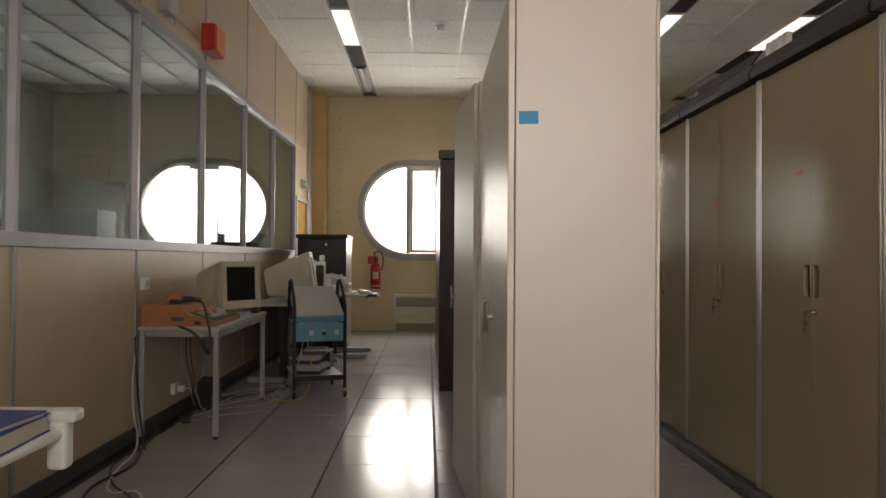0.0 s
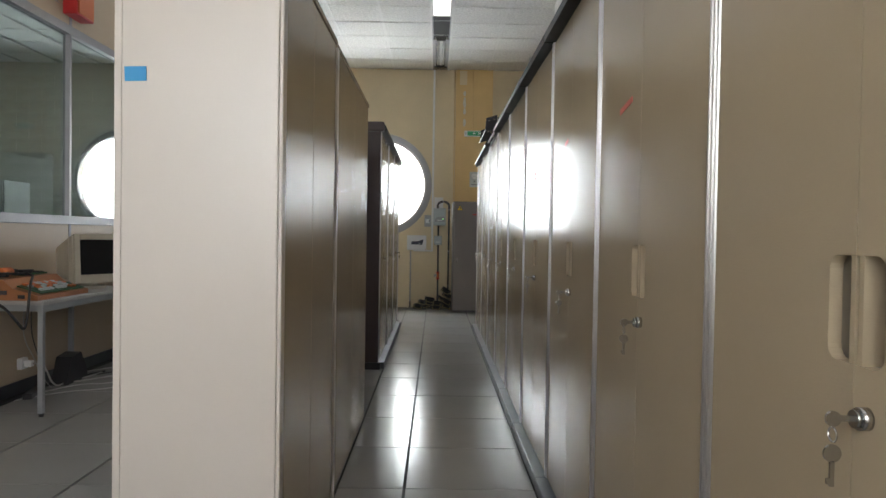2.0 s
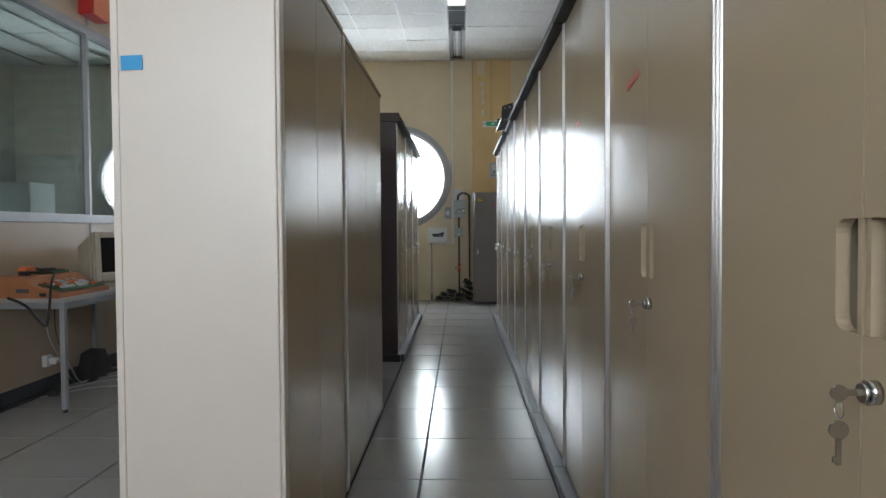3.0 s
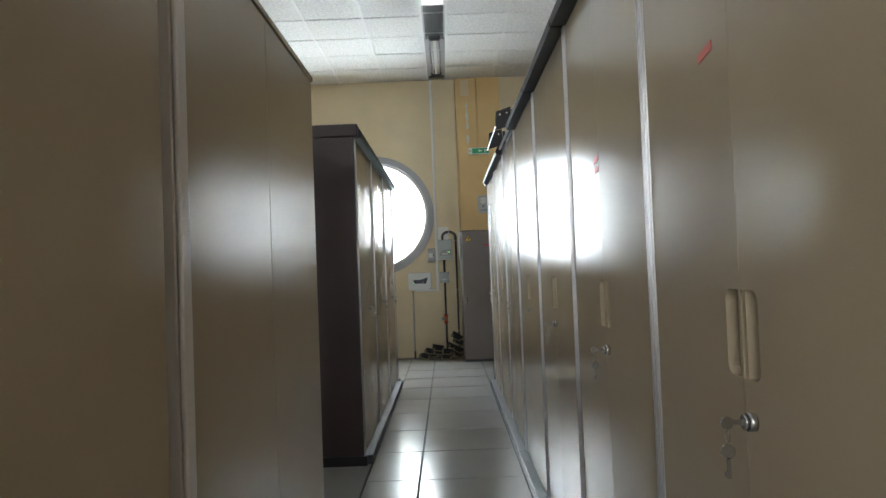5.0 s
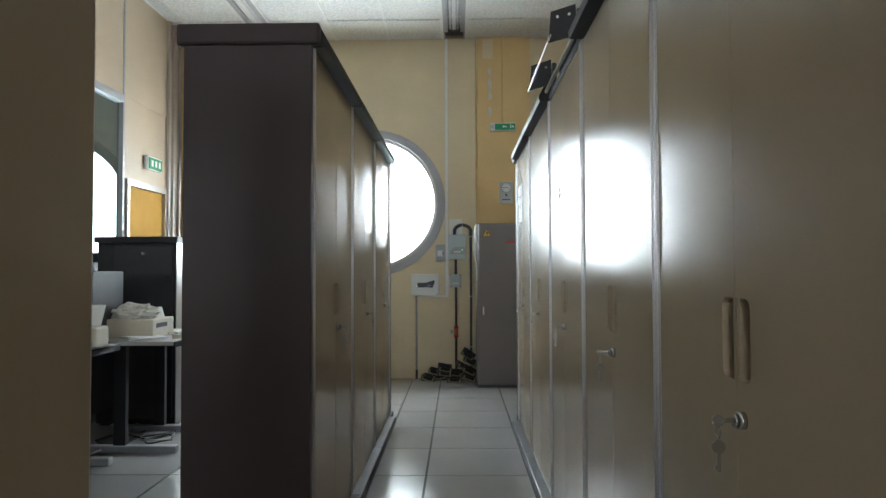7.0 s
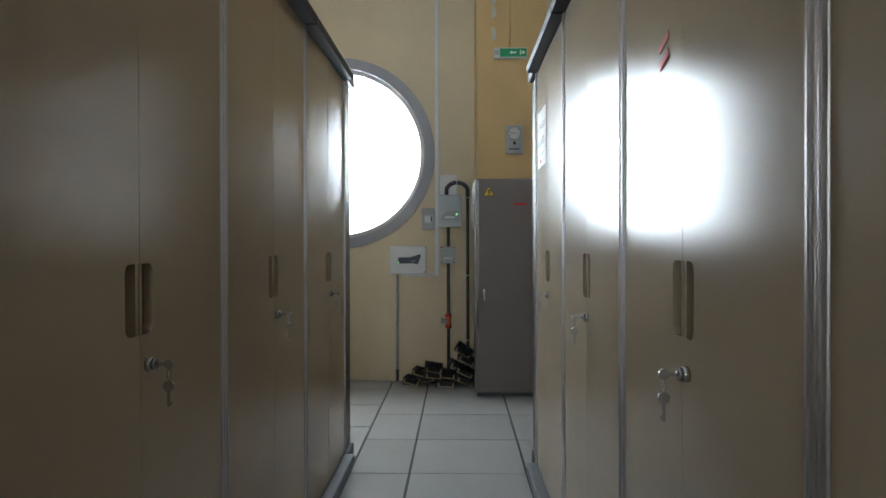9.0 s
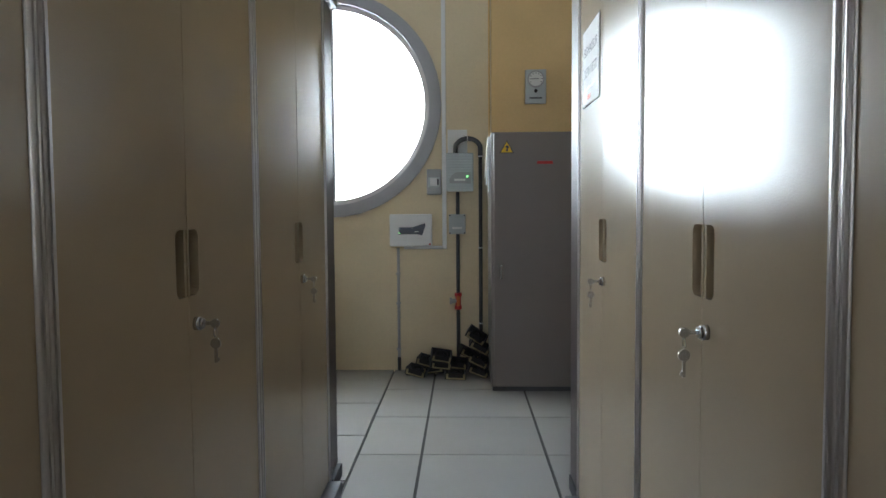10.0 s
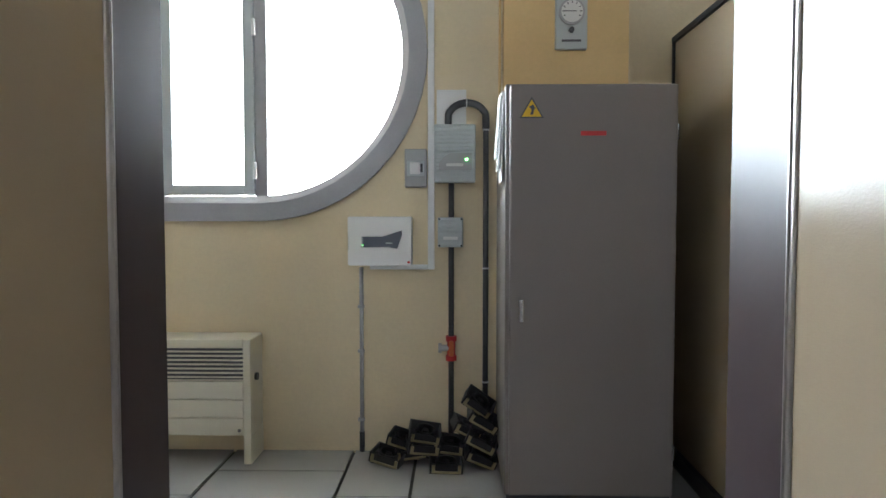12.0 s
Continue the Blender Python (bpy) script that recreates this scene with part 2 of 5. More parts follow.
structure("wall_west", box(B(), ROOM_W - 0.2, ROOM_W, SOUTH - 0.2, WALL_Y + 0.3, -0.1, 4.1), M_BLOCK, "pale block wall of the room next door")


def window_wall(bm, x0, x1, cx, ya=WALL_Y, yb=WALL_Y + 0.3):
    """The stretch of wall x0..x1 round an oval opening, front and back faces and the reveal."""
    o = oval(cx, W_OUT - 0.05)
    rect = []
    for u, v in o:
        d = Vector((u - cx, v - WZ))
        k = min(((x1 - cx) if d.x > 0 else (cx - x0)) / max(abs(d.x), 1e-6), ((4.1 - WZ) if d.y > 0 else (WZ + 0.1)) / max(abs(d.y), 1e-6))
        rect.append((cx + d.x * k, WZ + d.y * k))
    ring(bm, rect, o, ya, yb)
    for px, pz in ((x0, -0.1), (x1, -0.1), (x0, 4.1), (x1, 4.1)):
        near = sorted(rect, key=lambda p: (p[0] - px) ** 2 + (p[1] - pz) ** 2)
        a = next(p for p in near if abs(p[0] - px) < 1e-4)
        b = next(p for p in near if abs(p[1] - pz) < 1e-4)
        if a != b:
            prism(bm, [a, (px, pz), b], "y", ya, yb)
    return bm


structure("wall_north", box(window_wall(B(), -1.84, 1.45, WINDOWS[0]), 1.45, EAST, WALL_Y, WALL_Y + 0.3, -0.1, 4.1), M_WALL, "cream painted outer wall with an oval window")
structure("wall_north_next", box(window_wall(B(), -5.4, -1.84, WINDOWS[1]), ROOM_W, -5.4, WALL_Y, WALL_Y + 0.3, -0.1, 4.1), M_BLOCK, "pale block outer wall of the room next door")
structure("wall_south", box(window_wall(window_wall(window_wall(B(), -5.9, -1.78, ADDED_SOUTH_WINDOWS[2], SOUTH - 0.3, SOUTH), -1.78, 2.0, ADDED_SOUTH_WINDOWS[0], SOUTH - 0.3, SOUTH), 2.0, EAST, ADDED_SOUTH_WINDOWS[1], SOUTH - 0.3, SOUTH), -6.2, -5.9, SOUTH - 0.3, SOUTH, -0.1, 4.1), M_WALL, "cream painted unseen wall with oval windows added for light")
structure("pillar_right", box(B(), 1.425, 2.012, WALL_Y - 0.07, WALL_Y - 0.002, 0, CEIL), M_OCHRE, "shallow ochre painted pillar on the outer wall")
structure("pillar_left", box(B(), -1.85, -1.58, WALL_Y - 0.30, WALL_Y - 0.002, 0, CEIL), M_OCHRE, "ochre painted corner pillar")

# suspended ceiling: strips of lamps run along y between the fibre tiles
STRIPS = ((-1.025, -0.77), (1.04, 1.30), (2.55, 2.80), (4.0, 4.25))
COLS = (-1.80, -1.64, -1.025, None, -0.77, -0.165, 0.44, 1.04, None, 1.30, 1.94, 2.55, None, 2.80, 3.38, 4.0, None, 4.25, 4.85, 5.45, EAST)
rng = random.Random(4)
bm, tees = B(), B()
spans = [(a, b) for a, b in zip(COLS, COLS[1:]) if a is not None and b is not None]
y = 11.03
while y > SOUTH:
    y1 = max(y - 0.6, SOUTH)
    for a, b in spans + ([(-2.4 - 0.6 * k, -1.86 - 0.6 * k) for k in range(9)]):
        dz = rng.uniform(-0.002, 0.004)
        box(bm, a + 0.012, b - 0.012, y1 + 0.011, y - 0.011, CEIL + 0.002 + dz, CEIL + 0.024)
    box(tees, -1.78, EAST, y1 - 0.02, y1 + 0.02, CEIL + 0.03, CEIL + 0.036)
    y = y1
for a in COLS:
    if a is not None:
        box(tees, a - 0.013, a + 0.013, SOUTH, 11.03, CEIL - 0.005, CEIL + 0.008)
box(bm, ROOM_W, EAST, SOUTH, WALL_Y, CEIL + 0.10, CEIL + 0.2)
ceiling = structure("ceiling", bm, M_CEIL, "suspended ceiling of white mineral fibre tiles")
part("ceiling_grid", tees, M_TEE, ceiling, "white metal ceiling grid")


def ceiling_lamp(x0, x1, y0, y1):
    t = thing("ceiling_light", "lit fluorescent ceiling light with a flat diffuser in the suspended ceiling", "ceiling light", ((x0 + x1) / 2, (y0 + y1) / 2, CEIL), group="ceiling lights")
    w, h = (x1 - x0) / 2 - 0.014, (y1 - y0) / 2 - 0.01
    part("diffuser", box(B(), -w + 0.02, w - 0.02, -h + 0.02, h - 0.02, -0.004, 0.02), M_DIFF, t, "glowing white diffuser")
    f = B()
    for a, b, c, d in ((-w, -w + 0.02, -h, h), (w - 0.02, w, -h, h), (-w + 0.02, w - 0.02, -h, -h + 0.02), (-w + 0.02, w - 0.02, h - 0.02, h)):
        box(f, a, b, c, d, -0.012, 0.05)
    part("frame", f, M_TEE, t)


def ceiling_grille(x0, x1, y0, y1):
    t = thing("ceiling_vent", "dark slotted air grille in the suspended ceiling", "vent", ((x0 + x1) / 2, (y0 + y1) / 2, CEIL), group="ceiling vents")
    w, h = (x1 - x0) / 2 - 0.014, (y1 - y0) / 2 - 0.005
    part("backing", box(B(), -w, w, -h, h, 0.03, 0.05), M_GRILLE, t)
    for s in (-1, 1):
        part("frame_bar", box(B(), s * w, s * (w - 0.014), -h, h, -0.004, 0.029), M_CONDUIT, t)
    slat = mesh_of("slat", box(B(), -0.004, 0.004, -h, h, -0.002, 0.029), M_GRILLE)
    n = 9
    for k in range(n):
        o = new("slat", slat)
        o.parent, o.location = t, (-w + 0.03 + k * (2 * w - 0.06) / (n - 1), 0, 0)


def ceiling_batten(x0, x1, y0, y1):
    t = thing("batten_light", "open two-tube batten light, switched off, in a ceiling trough", "ceiling light", ((x0 + x1) / 2, (y0 + y1) / 2, CEIL), group="batten lights")
    w, h = (x1 - x0) / 2 - 0.014, (y1 - y0) / 2 - 0.01
    part("trough", box(box(box(B(), -w, w, -h, h, 0.06, 0.07), -w, -w + 0.05, -h, h, -0.002, 0.06), w - 0.05, w, -h, h, -0.002, 0.06), M_CONDUIT, t, "grey metal trough")
    part("spine", box(B(), -0.02, 0.02, -h + 0.05, h - 0.05, 0.0, 0.06, 0.004), M_WHITE, t)
    for s in (-1, 1):
        part("tube", cyl(B(), (s * 0.04, -h + 0.06, 0.015), (s * 0.04, h - 0.06, 0.015), 0.013, seg=12), M_WHITE, t, "unlit fluorescent tube", True)
        part("end_cap", box(B(), -0.06, 0.06, s * (h - 0.06), s * (h - 0.01), -0.002, 0.06), M_PLAST, t)


for x0, x1 in STRIPS:
    for k in range(5):
        y0 = 7.10 - 2.3 * k
        ceiling_lamp(x0, x1, y0, y0 + 1.24)
        ceiling_grille(x0, x1, y0 - 1.05, y0 - 0.01)
    ceiling_grille(x0, x1, 8.35, 9.32)
    ceiling_batten(x0, x1, 9.33, 10.80)
    ceiling_grille(x0, x1, 10.81, 11.0)

structure("backdrop", box(B(), -9, 9, WALL_Y + 2.0, WALL_Y + 2.1, -1, 6), M_OUTSIDE, "blank bright daylight outside the windows")

# oval windows; the south ones are unseen, added to bring in light
for i, (wx, yw, o) in enumerate([(x, WALL_Y, 1) for x in WINDOWS] + [(x, SOUTH, -1) for x in ADDED_SOUTH_WINDOWS]):
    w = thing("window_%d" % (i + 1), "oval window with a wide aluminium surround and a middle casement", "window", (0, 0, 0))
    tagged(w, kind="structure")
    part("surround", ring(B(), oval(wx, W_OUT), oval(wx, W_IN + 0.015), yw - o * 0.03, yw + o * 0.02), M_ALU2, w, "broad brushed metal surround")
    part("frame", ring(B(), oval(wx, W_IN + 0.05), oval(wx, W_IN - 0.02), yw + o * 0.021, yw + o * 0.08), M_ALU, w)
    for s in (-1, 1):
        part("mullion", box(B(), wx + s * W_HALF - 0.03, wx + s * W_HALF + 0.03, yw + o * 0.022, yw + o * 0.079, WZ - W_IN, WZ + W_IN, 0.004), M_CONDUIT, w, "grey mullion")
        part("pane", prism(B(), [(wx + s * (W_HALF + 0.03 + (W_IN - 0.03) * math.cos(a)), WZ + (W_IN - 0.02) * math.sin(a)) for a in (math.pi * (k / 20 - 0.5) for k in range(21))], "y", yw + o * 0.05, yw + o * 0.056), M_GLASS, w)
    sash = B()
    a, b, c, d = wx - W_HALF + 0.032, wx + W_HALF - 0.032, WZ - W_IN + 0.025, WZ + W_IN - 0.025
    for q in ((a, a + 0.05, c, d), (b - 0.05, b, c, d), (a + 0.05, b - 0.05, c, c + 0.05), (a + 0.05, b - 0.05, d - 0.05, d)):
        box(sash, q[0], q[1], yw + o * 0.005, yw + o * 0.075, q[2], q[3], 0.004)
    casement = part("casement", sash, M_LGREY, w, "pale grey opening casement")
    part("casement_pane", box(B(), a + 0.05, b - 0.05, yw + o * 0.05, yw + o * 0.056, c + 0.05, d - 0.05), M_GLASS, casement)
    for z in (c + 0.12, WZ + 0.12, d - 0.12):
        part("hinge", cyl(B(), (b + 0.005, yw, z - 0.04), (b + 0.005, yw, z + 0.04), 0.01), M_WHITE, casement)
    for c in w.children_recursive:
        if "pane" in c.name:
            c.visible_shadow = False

# glazed partition on the west side of the room
PX, SILL, HEAD = WALL_X, 1.24, 2.75
STUDS = [9.455 - 1.286 * k for k in range(9)]
part_w = structure("wall_partition", box(box(box(B(), PX - 0.06, PX, SOUTH, 9.455, 0.0, SILL - 0.035), PX - 0.06, PX, SOUTH, WALL_Y, HEAD + 0.035, CEIL), PX - 0.06, PX, 10.335, WALL_Y, 0.0, HEAD + 0.04), M_PANEL, "glazed partition with beige panels and aluminium posts")
part("panel", box(B(), PX - 0.055, PX - 0.004, 9.51, 10.335, 2.045, HEAD + 0.039), M_PANEL, part_w)
part("side_panel", box(B(), PX - 0.055, PX - 0.004, 9.475, 9.507, 0.0, HEAD + 0.039), M_PANEL, part_w)
for y in STUDS:
    part("post", box(B(), PX - 0.050, PX + 0.007, y - 0.015, y + 0.015, 0.0, CEIL, 0.003), M_ALU2, part_w, "aluminium post")
for y0 in STUDS[1:]:
    part("glass_pane", box(B(), PX - 0.036, PX - 0.03, y0 + 0.015, y0 + 1.271, SILL + 0.034, HEAD - 0.034), M_PGLASS, part_w).visible_shadow = False
for z in (SILL, HEAD):
    part("rail", box(B(), PX - 0.064, PX + 0.012, SOUTH, 9.44, z - 0.034, z + 0.034, 0.003), M_ALU2, part_w, "aluminium rail")
structure("baseboard_west", box(B(), PX, PX + 0.014, SOUTH, 9.44, 0, 0.09, 0.003), M_PLINTH, "dark grey skirting strip")
for y, w in ((10.39, 0.05), (10.52, 0.07), (10.66, 0.04)):
    part("cover_strip", box(B(), PX, PX + 0.03, y - w / 2, y + w / 2, 0, CEIL, 0.004), M_ALU, part_w)

door = thing("door_1", "ochre wooden door in the glazed partition", "door", (PX, 9.925, 0))
tagged(door, kind="structure")
part("leaf", box(B(), -0.05, -0.01, -0.37, 0.37, 0.01, 1.983, 0.003), M_DOOR, door)
for s in (-1, 1):
    part("jamb", box(B(), -0.06, 0.02, s * 0.372, s * 0.41, 0, 1.983), M_ALU, door)
part("head", box(B(), -0.06, 0.02, -0.41, 0.41, 1.985, 2.04), M_ALU, door)
part("door_handle", tube(B(), [(-0.01, 0.31, 1.02), (0.04, 0.31, 1.02), (0.04, 0.2, 1.02)], 0.009), M_CHROME, door)


# ---- storage cabinets ----
def door_outline(w, z0, z1, side, n0, n1, cut, r=0.018):
    """A door leaf, free edge at u = 0, with half of the grip opening cut out of that edge."""
    pts = [(0, z0), (0, n0)]
    pts += [(cut - r + r * math.sin(a), n0 + r - r * math.cos(a)) for a in (math.pi / 2 * k / 4 for k in range(5))]
    pts += [(cut - r + r * math.cos(a), n1 - r + r * math.sin(a)) for a in (math.pi / 2 * k / 4 for k in range(5))]
    pts += [(0, n1), (0, z1), (w, z1), (w, z0)]
    return [(side * u, v) for u, v in pts]


def storage_cabinet(width, depth, height, mat, body_mat, key, label, group, header=True, dz=0.0):
    """Two-door steel cabinet; its front is at local y = 0 and looks to -y."""
    t = thing("storage_cabinet", label, "cabinet", group=group)
    h = width / 2
    part("body", box(B(), -h + 0.002, h - 0.002, 0.046, depth, 0.06, height, 0.003), body_mat, t)
    part("plinth", box(B(), -h, h, -0.05, depth - 0.02, 0.0, 0.058, 0.006), M_PLINTH, t, "dark grey base rail")
    for s in (-1, 1):
        leaf = part("door", prism(B(), door_outline(h - 0.026, 0.066, height - 0.006, s, 0.960 + dz, 1.096 + dz, 0.056), "y", 0.0, 0.018), mat, t)
        leaf.location.x = s * 0.0012
        leaf.rotation_euler.z = s * 0.005
        part("grip", box(box(B(), s * 0.004, s * 0.066, 0.040, 0.044, 0.950 + dz, 1.106 + dz), s * 0.062, s * 0.066, 0.0185, 0.040, 0.950 + dz, 1.106 + dz), M_RECESS, leaf, "recessed moulded grip")
        part("pull_lip", box(B(), s * 0.0025, s * 0.012, 0.002, 0.03, 0.9602 + dz, 1.0958 + dz), mat, leaf)
        part("trim", box(box(B(), s * (h - 0.024), s * (h - 0.001), -0.002, 0.046, 0.062, height, 0.003), s * (h - 0.013), s * (h - 0.010), -0.005, -0.002, 0.062, height), M_ALU, t, "aluminium edge strip")
    part("seam", box(B(), -0.0016, 0.0016, 0.004, 0.02, 0.066, 0.93), M_RECESS, t)
    lock = part("lock", cyl(cyl(B(), (0.03, 0.0, 0.9), (0.03, -0.012, 0.9), 0.014, seg=20), (0.03, -0.012, 0.9), (0.03, -0.018, 0.9), 0.011, seg=20), M_CHROME, t, "chrome cylinder lock", True)
    lock.location.z = dz
    if key:
        k = box(B(), 0.028, 0.032, -0.034, -0.018, 0.897, 0.904)
        cyl(k, (0.028, -0.042, 0.9), (0.032, -0.042, 0.9), 0.0095, seg=14)
        part("key", k, M_CHROME, lock, "key left in the lock")
        k = tube(B(), [(0.03 + 0.009 * math.cos(a), -0.042, 0.881 + 0.009 * math.sin(a)) for a in (2 * math.pi * i / 12 for i in range(13))], 0.0012, 6, 0)
        part("key_ring", k, M_CHROME, lock)
        k = cyl(B(), (0.0285, -0.042, 0.858), (0.0315, -0.042, 0.858), 0.011, seg=14)
        box(k, 0.0285, 0.0315, -0.0448, -0.0392, 0.818, 0.849)
        box(k, 0.0285, 0.0315, -0.0485, -0.0448, 0.821, 0.828)
        part("spare_key", k, M_CHROME, lock, "second key hanging from a ring")
    if header:
        part("header", prism(B(), [(-0.045, height + 0.004), (-0.05, height + 0.03), (-0.02, height + 0.085), (0.02, height + 0.085), (0.02, height + 0.004)], "x", -h + 0.009, h - 0.009), M_BLACK, t, "black profiled top rail")
    return t


R_X, R_PITCH, R_END, CAB_H = 1.66, 0.91, 8.67, 2.045
proto = {}
right_y = [R_END - R_PITCH * (k + 0.5) for k in range(10)]
for k, y in enumerate(right_y):
    kind = k != 2  # closed top rail
    m = pose(R_X, y, 0, 0, 0, -90 + (0.0, 0.15, -0.25, 0.1, -0.2, 0.2, -0.1, 0.15, 0.0, 0.0)[k])
    if kind in proto:
        copy_thing(proto[kind], m)
    else:
        label = "tall beige-brown steel two-door cabinet, keys in its lock" + ("" if kind else ", top open")
        proto[kind] = storage_cabinet(R_PITCH, 0.45, CAB_H, M_BEIGE, M_DARK, True, label, "long row of cabinets", kind, 0.052)
        proto[kind].matrix_basis = m
L_X, L_PITCH, L_START = 0.657, 0.94, 5.965
lp = storage_cabinet(L_PITCH, 0.50, CAB_H, M_BEIGE, M_DARK, True, "tall beige-brown steel cabinet in a dark carcass, keys in its lock", "short row of cabinets", dz=0.046)
for k in range(3):
    m = pose(L_X, L_START + 0.02 + L_PITCH * (k + 0.5), 0, 0, 0, 90)
    if k == 0:
        lp.matrix_basis = m
    else:
        copy_thing(lp, m)


def end_panel(name, x0, x1, y0, y1, label, lip):
    t = thing(name, label, "panel", ((x0 + x1) / 2, (y0 + y1) / 2, 0), group="cabinet end panels")
    w, d = (x1 - x0) / 2, (y1 - y0) / 2
    part("sheet", box(B(), -w, w, -d, d, 0.062, CAB_H, 0.004), M_DARK, t)
    part("foot", box(B(), -w - 0.01, w + 0.02, -d, d, 0, 0.06, 0.005), M_BLACK, t)
    part("cap", box(B(), -w - lip, w + 0.03, -d - 0.004, d, CAB_H + 0.002, CAB_H + 0.085, 0.012), M_DARK, t)


end_panel("end_cabinet", 0.172, 0.655, 5.945, 5.983, "dark aubergine steel end panel closing the short cabinet row", 0.03)
end_panel("end_cabinet", 0.165, 0.652, 8.808, 9.0, "dark speckled steel end cover of the short cabinet row", 0.0)
t = thing("end_cabinet", "brushed metal end cover of the long cabinet row", "panel", (1.88, 8.772, 0))
part("sheet", box(B(), -0.215, 0.2, -0.105, 0.11, 0.06, CAB_H, 0.006), M_DARK, t)
part("foot", box(B(), -0.22, 0.2, -0.105, 0.11, 0, 0.058), M_BLACK, t)
part("cap", box(B(), -0.24, 0.2, -0.105, 0.11, CAB_H + 0.002, CAB_H + 0.08, 0.01), M_BLACK, t)
t = thing("end_cabinet", "black end panel of the long cabinet row", "panel", (1.9, -0.46, 0))
part("sheet", box(B(), -0.23, 0.22, -0.02, 0.015, 0, 2.02, 0.004), M_DARK, t)


def plain_cabinet(x0, x1, y0, y1, z1, ajar, label):
    """Pale cabinet whose doors look to -x and whose plain back looks to +x."""
    t = thing("metal_cabinet", label, "cabinet", (0, 0, 0), group="pale cabinets back to the aisle")
    part("body", box(B(), x0 + 0.022, x1 - 0.004, y0, y1, 0.03, z1, 0.004), M_PALE, t)
    mid = (y0 + y1) / 2
    for a, b in ((y0 + 0.047, mid - 0.002), (mid + 0.002, y1 - 0.012)):
        part("back_sheet", box(B(), x1 - 0.004, x1, a, b, 0.035, z1 - 0.02, 0.0015), M_BEIGE, t, "plain glossy back sheet")
    part("top_edge", box(B(), x1 - 0.003, x1 + 0.006, y0, y1, z1 - 0.018, z1, 0.002), M_BEIGE, t)
    part("corner_strip", box(B(), x1 - 0.003, x1 + 0.008, y0, y0 + 0.045, 0.03, z1 - 0.019, 0.004), M_PALE, t, "pale rounded corner strip")
    for k, (a, b) in enumerate(((y0 + 0.004, mid - 0.002), (mid + 0.002, y1 - 0.004))):
        d = part("door", box(B(), -0.01, 0.01, 0, b - a, 0.04, z1 - 0.01, 0.003), M_PALE, t)
        d.matrix_basis = pose(x0 + 0.01, a, 0, 0, 0, ajar if k == 0 else 0)
        hy = (b - a - 0.05) if k == 0 else 0.05
        part("handle", cyl(box(B(), -0.036, -0.026, hy - 0.012, hy + 0.012, 0.90, 1.02, 0.004), (-0.03, hy, 0.96), (-0.01, hy, 0.96), 0.012), M_CHROME, d, "chrome turn handle")
    for a in (y0 + 0.03, y1 - 0.03):
        for x in (x0 + 0.04, x1 - 0.04):
            part("foot", cyl(B(), (x, a, 0), (x, a, 0.031), 0.016), M_PLAST, t)


plain_cabinet(0.283, 0.722, 1.905, 2.89, 1.95, 0, "pale beige steel cabinet, plain glossy back towards the aisle")
plain_cabinet(0.255, 0.708, 2.975, 4.345, 1.965, 5, "pale beige steel cabinet with one door slightly ajar")
tagged(part("paper_note", box(B(), 0.314, 0.371, 1.9015, 1.9035, 1.558, 1.596, turn=Matrix.Translation((0.343, 1.90, 1.577)) @ Matrix.Rotation(radians(-2), 4, "Y") @ Matrix.Translation((-0.343, -1.90, -1.577))), M_BLUE), "small blue paper note stuck on the cabinet end", "note")
# cabinets behind the long row
for k in range(2):
    t = thing("metal_cabinet", "brown steel cabinet with black edges standing against the outer wall", "cabinet", (2.235, 9.38 + 0.82 * k, 0), group="cabinets by the outer wall")
    part("body", box(B(), 0.0, 0.45, 0.0, 0.815, 0.07, 1.98, 0.004), M_BEIGE, t)
    part("plinth", box(B(), -0.02, 0.45, 0.0, 0.815, 0.0, 0.068), M_BLACK, t)
    part("edge", box(box(B(), -0.012, 0.45, 0.0, 0.815, 1.982, 2.005), -0.01, 0.0, 0.795, 0.815, 0.07, 1.981), M_BLACK, t, "black edge trim")

# ---- on the outer wall ----
FY = WALL_Y


def wall_thing(name, label, category, x, z, y=FY):
    return thing(name, label, category, (x, y, z))


def ribbed_box(x0, x1, z0, z1, deep, label, led):
    t = wall_thing("junction_box", label, "electrical box", (x0 + x1) / 2, (z0 + z1) / 2)
    w, h = (x1 - x0) / 2, (z1 - z0) / 2
    part("housing", box(B(), -w, w, -deep, 0, -h, h, 0.006), M_LGREY, t)
    n = round(2 * h / 0.019)
    for k in range(n):
        z = -h + 0.012 + k * (2 * h - 0.024) / (n - 1)
        part("rib", box(B(), -w + 0.004, w - 0.004, -deep - 0.005, -deep, z - 0.0045, z + 0.0045, 0.002), M_LGREY, t)
    if led:
        pts = [(-0.075, -0.08), (0.08, -0.08), (0.08, 0.0), (-0.02, 0.0), (-0.05, -0.015), (-0.075, -0.05)]
        plate = part("label_plate", prism(B(), pts, "y", -deep - 0.009, -deep - 0.0052), M_CONDUIT, t, "grey-green front plate")
        part("name_strip", box(B(), -0.04, 0.04, -deep - 0.011, -deep - 0.0095, -0.062, -0.048), M_PAPER, plate)
        part("lamp", cyl(B(), (0.055, -deep - 0.009, -0.03), (0.055, -deep - 0.014, -0.03), 0.006), M_LED, plate, "glowing green lamp")
    else:
        part("name_strip", box(B(), -0.035, 0.035, -deep - 0.008, -deep - 0.0055, -0.035, -0.02), M_PAPER, t)
        for sx in (-1, 1):
            for sz in (-1, 1):
                part("screw", cyl(B(), (sx * (w - 0.008), -deep - 0.007, sz * (h - 0.008)), (sx * (w - 0.008), -deep, sz * (h - 0.008)), 0.005), M_PLAST, t)


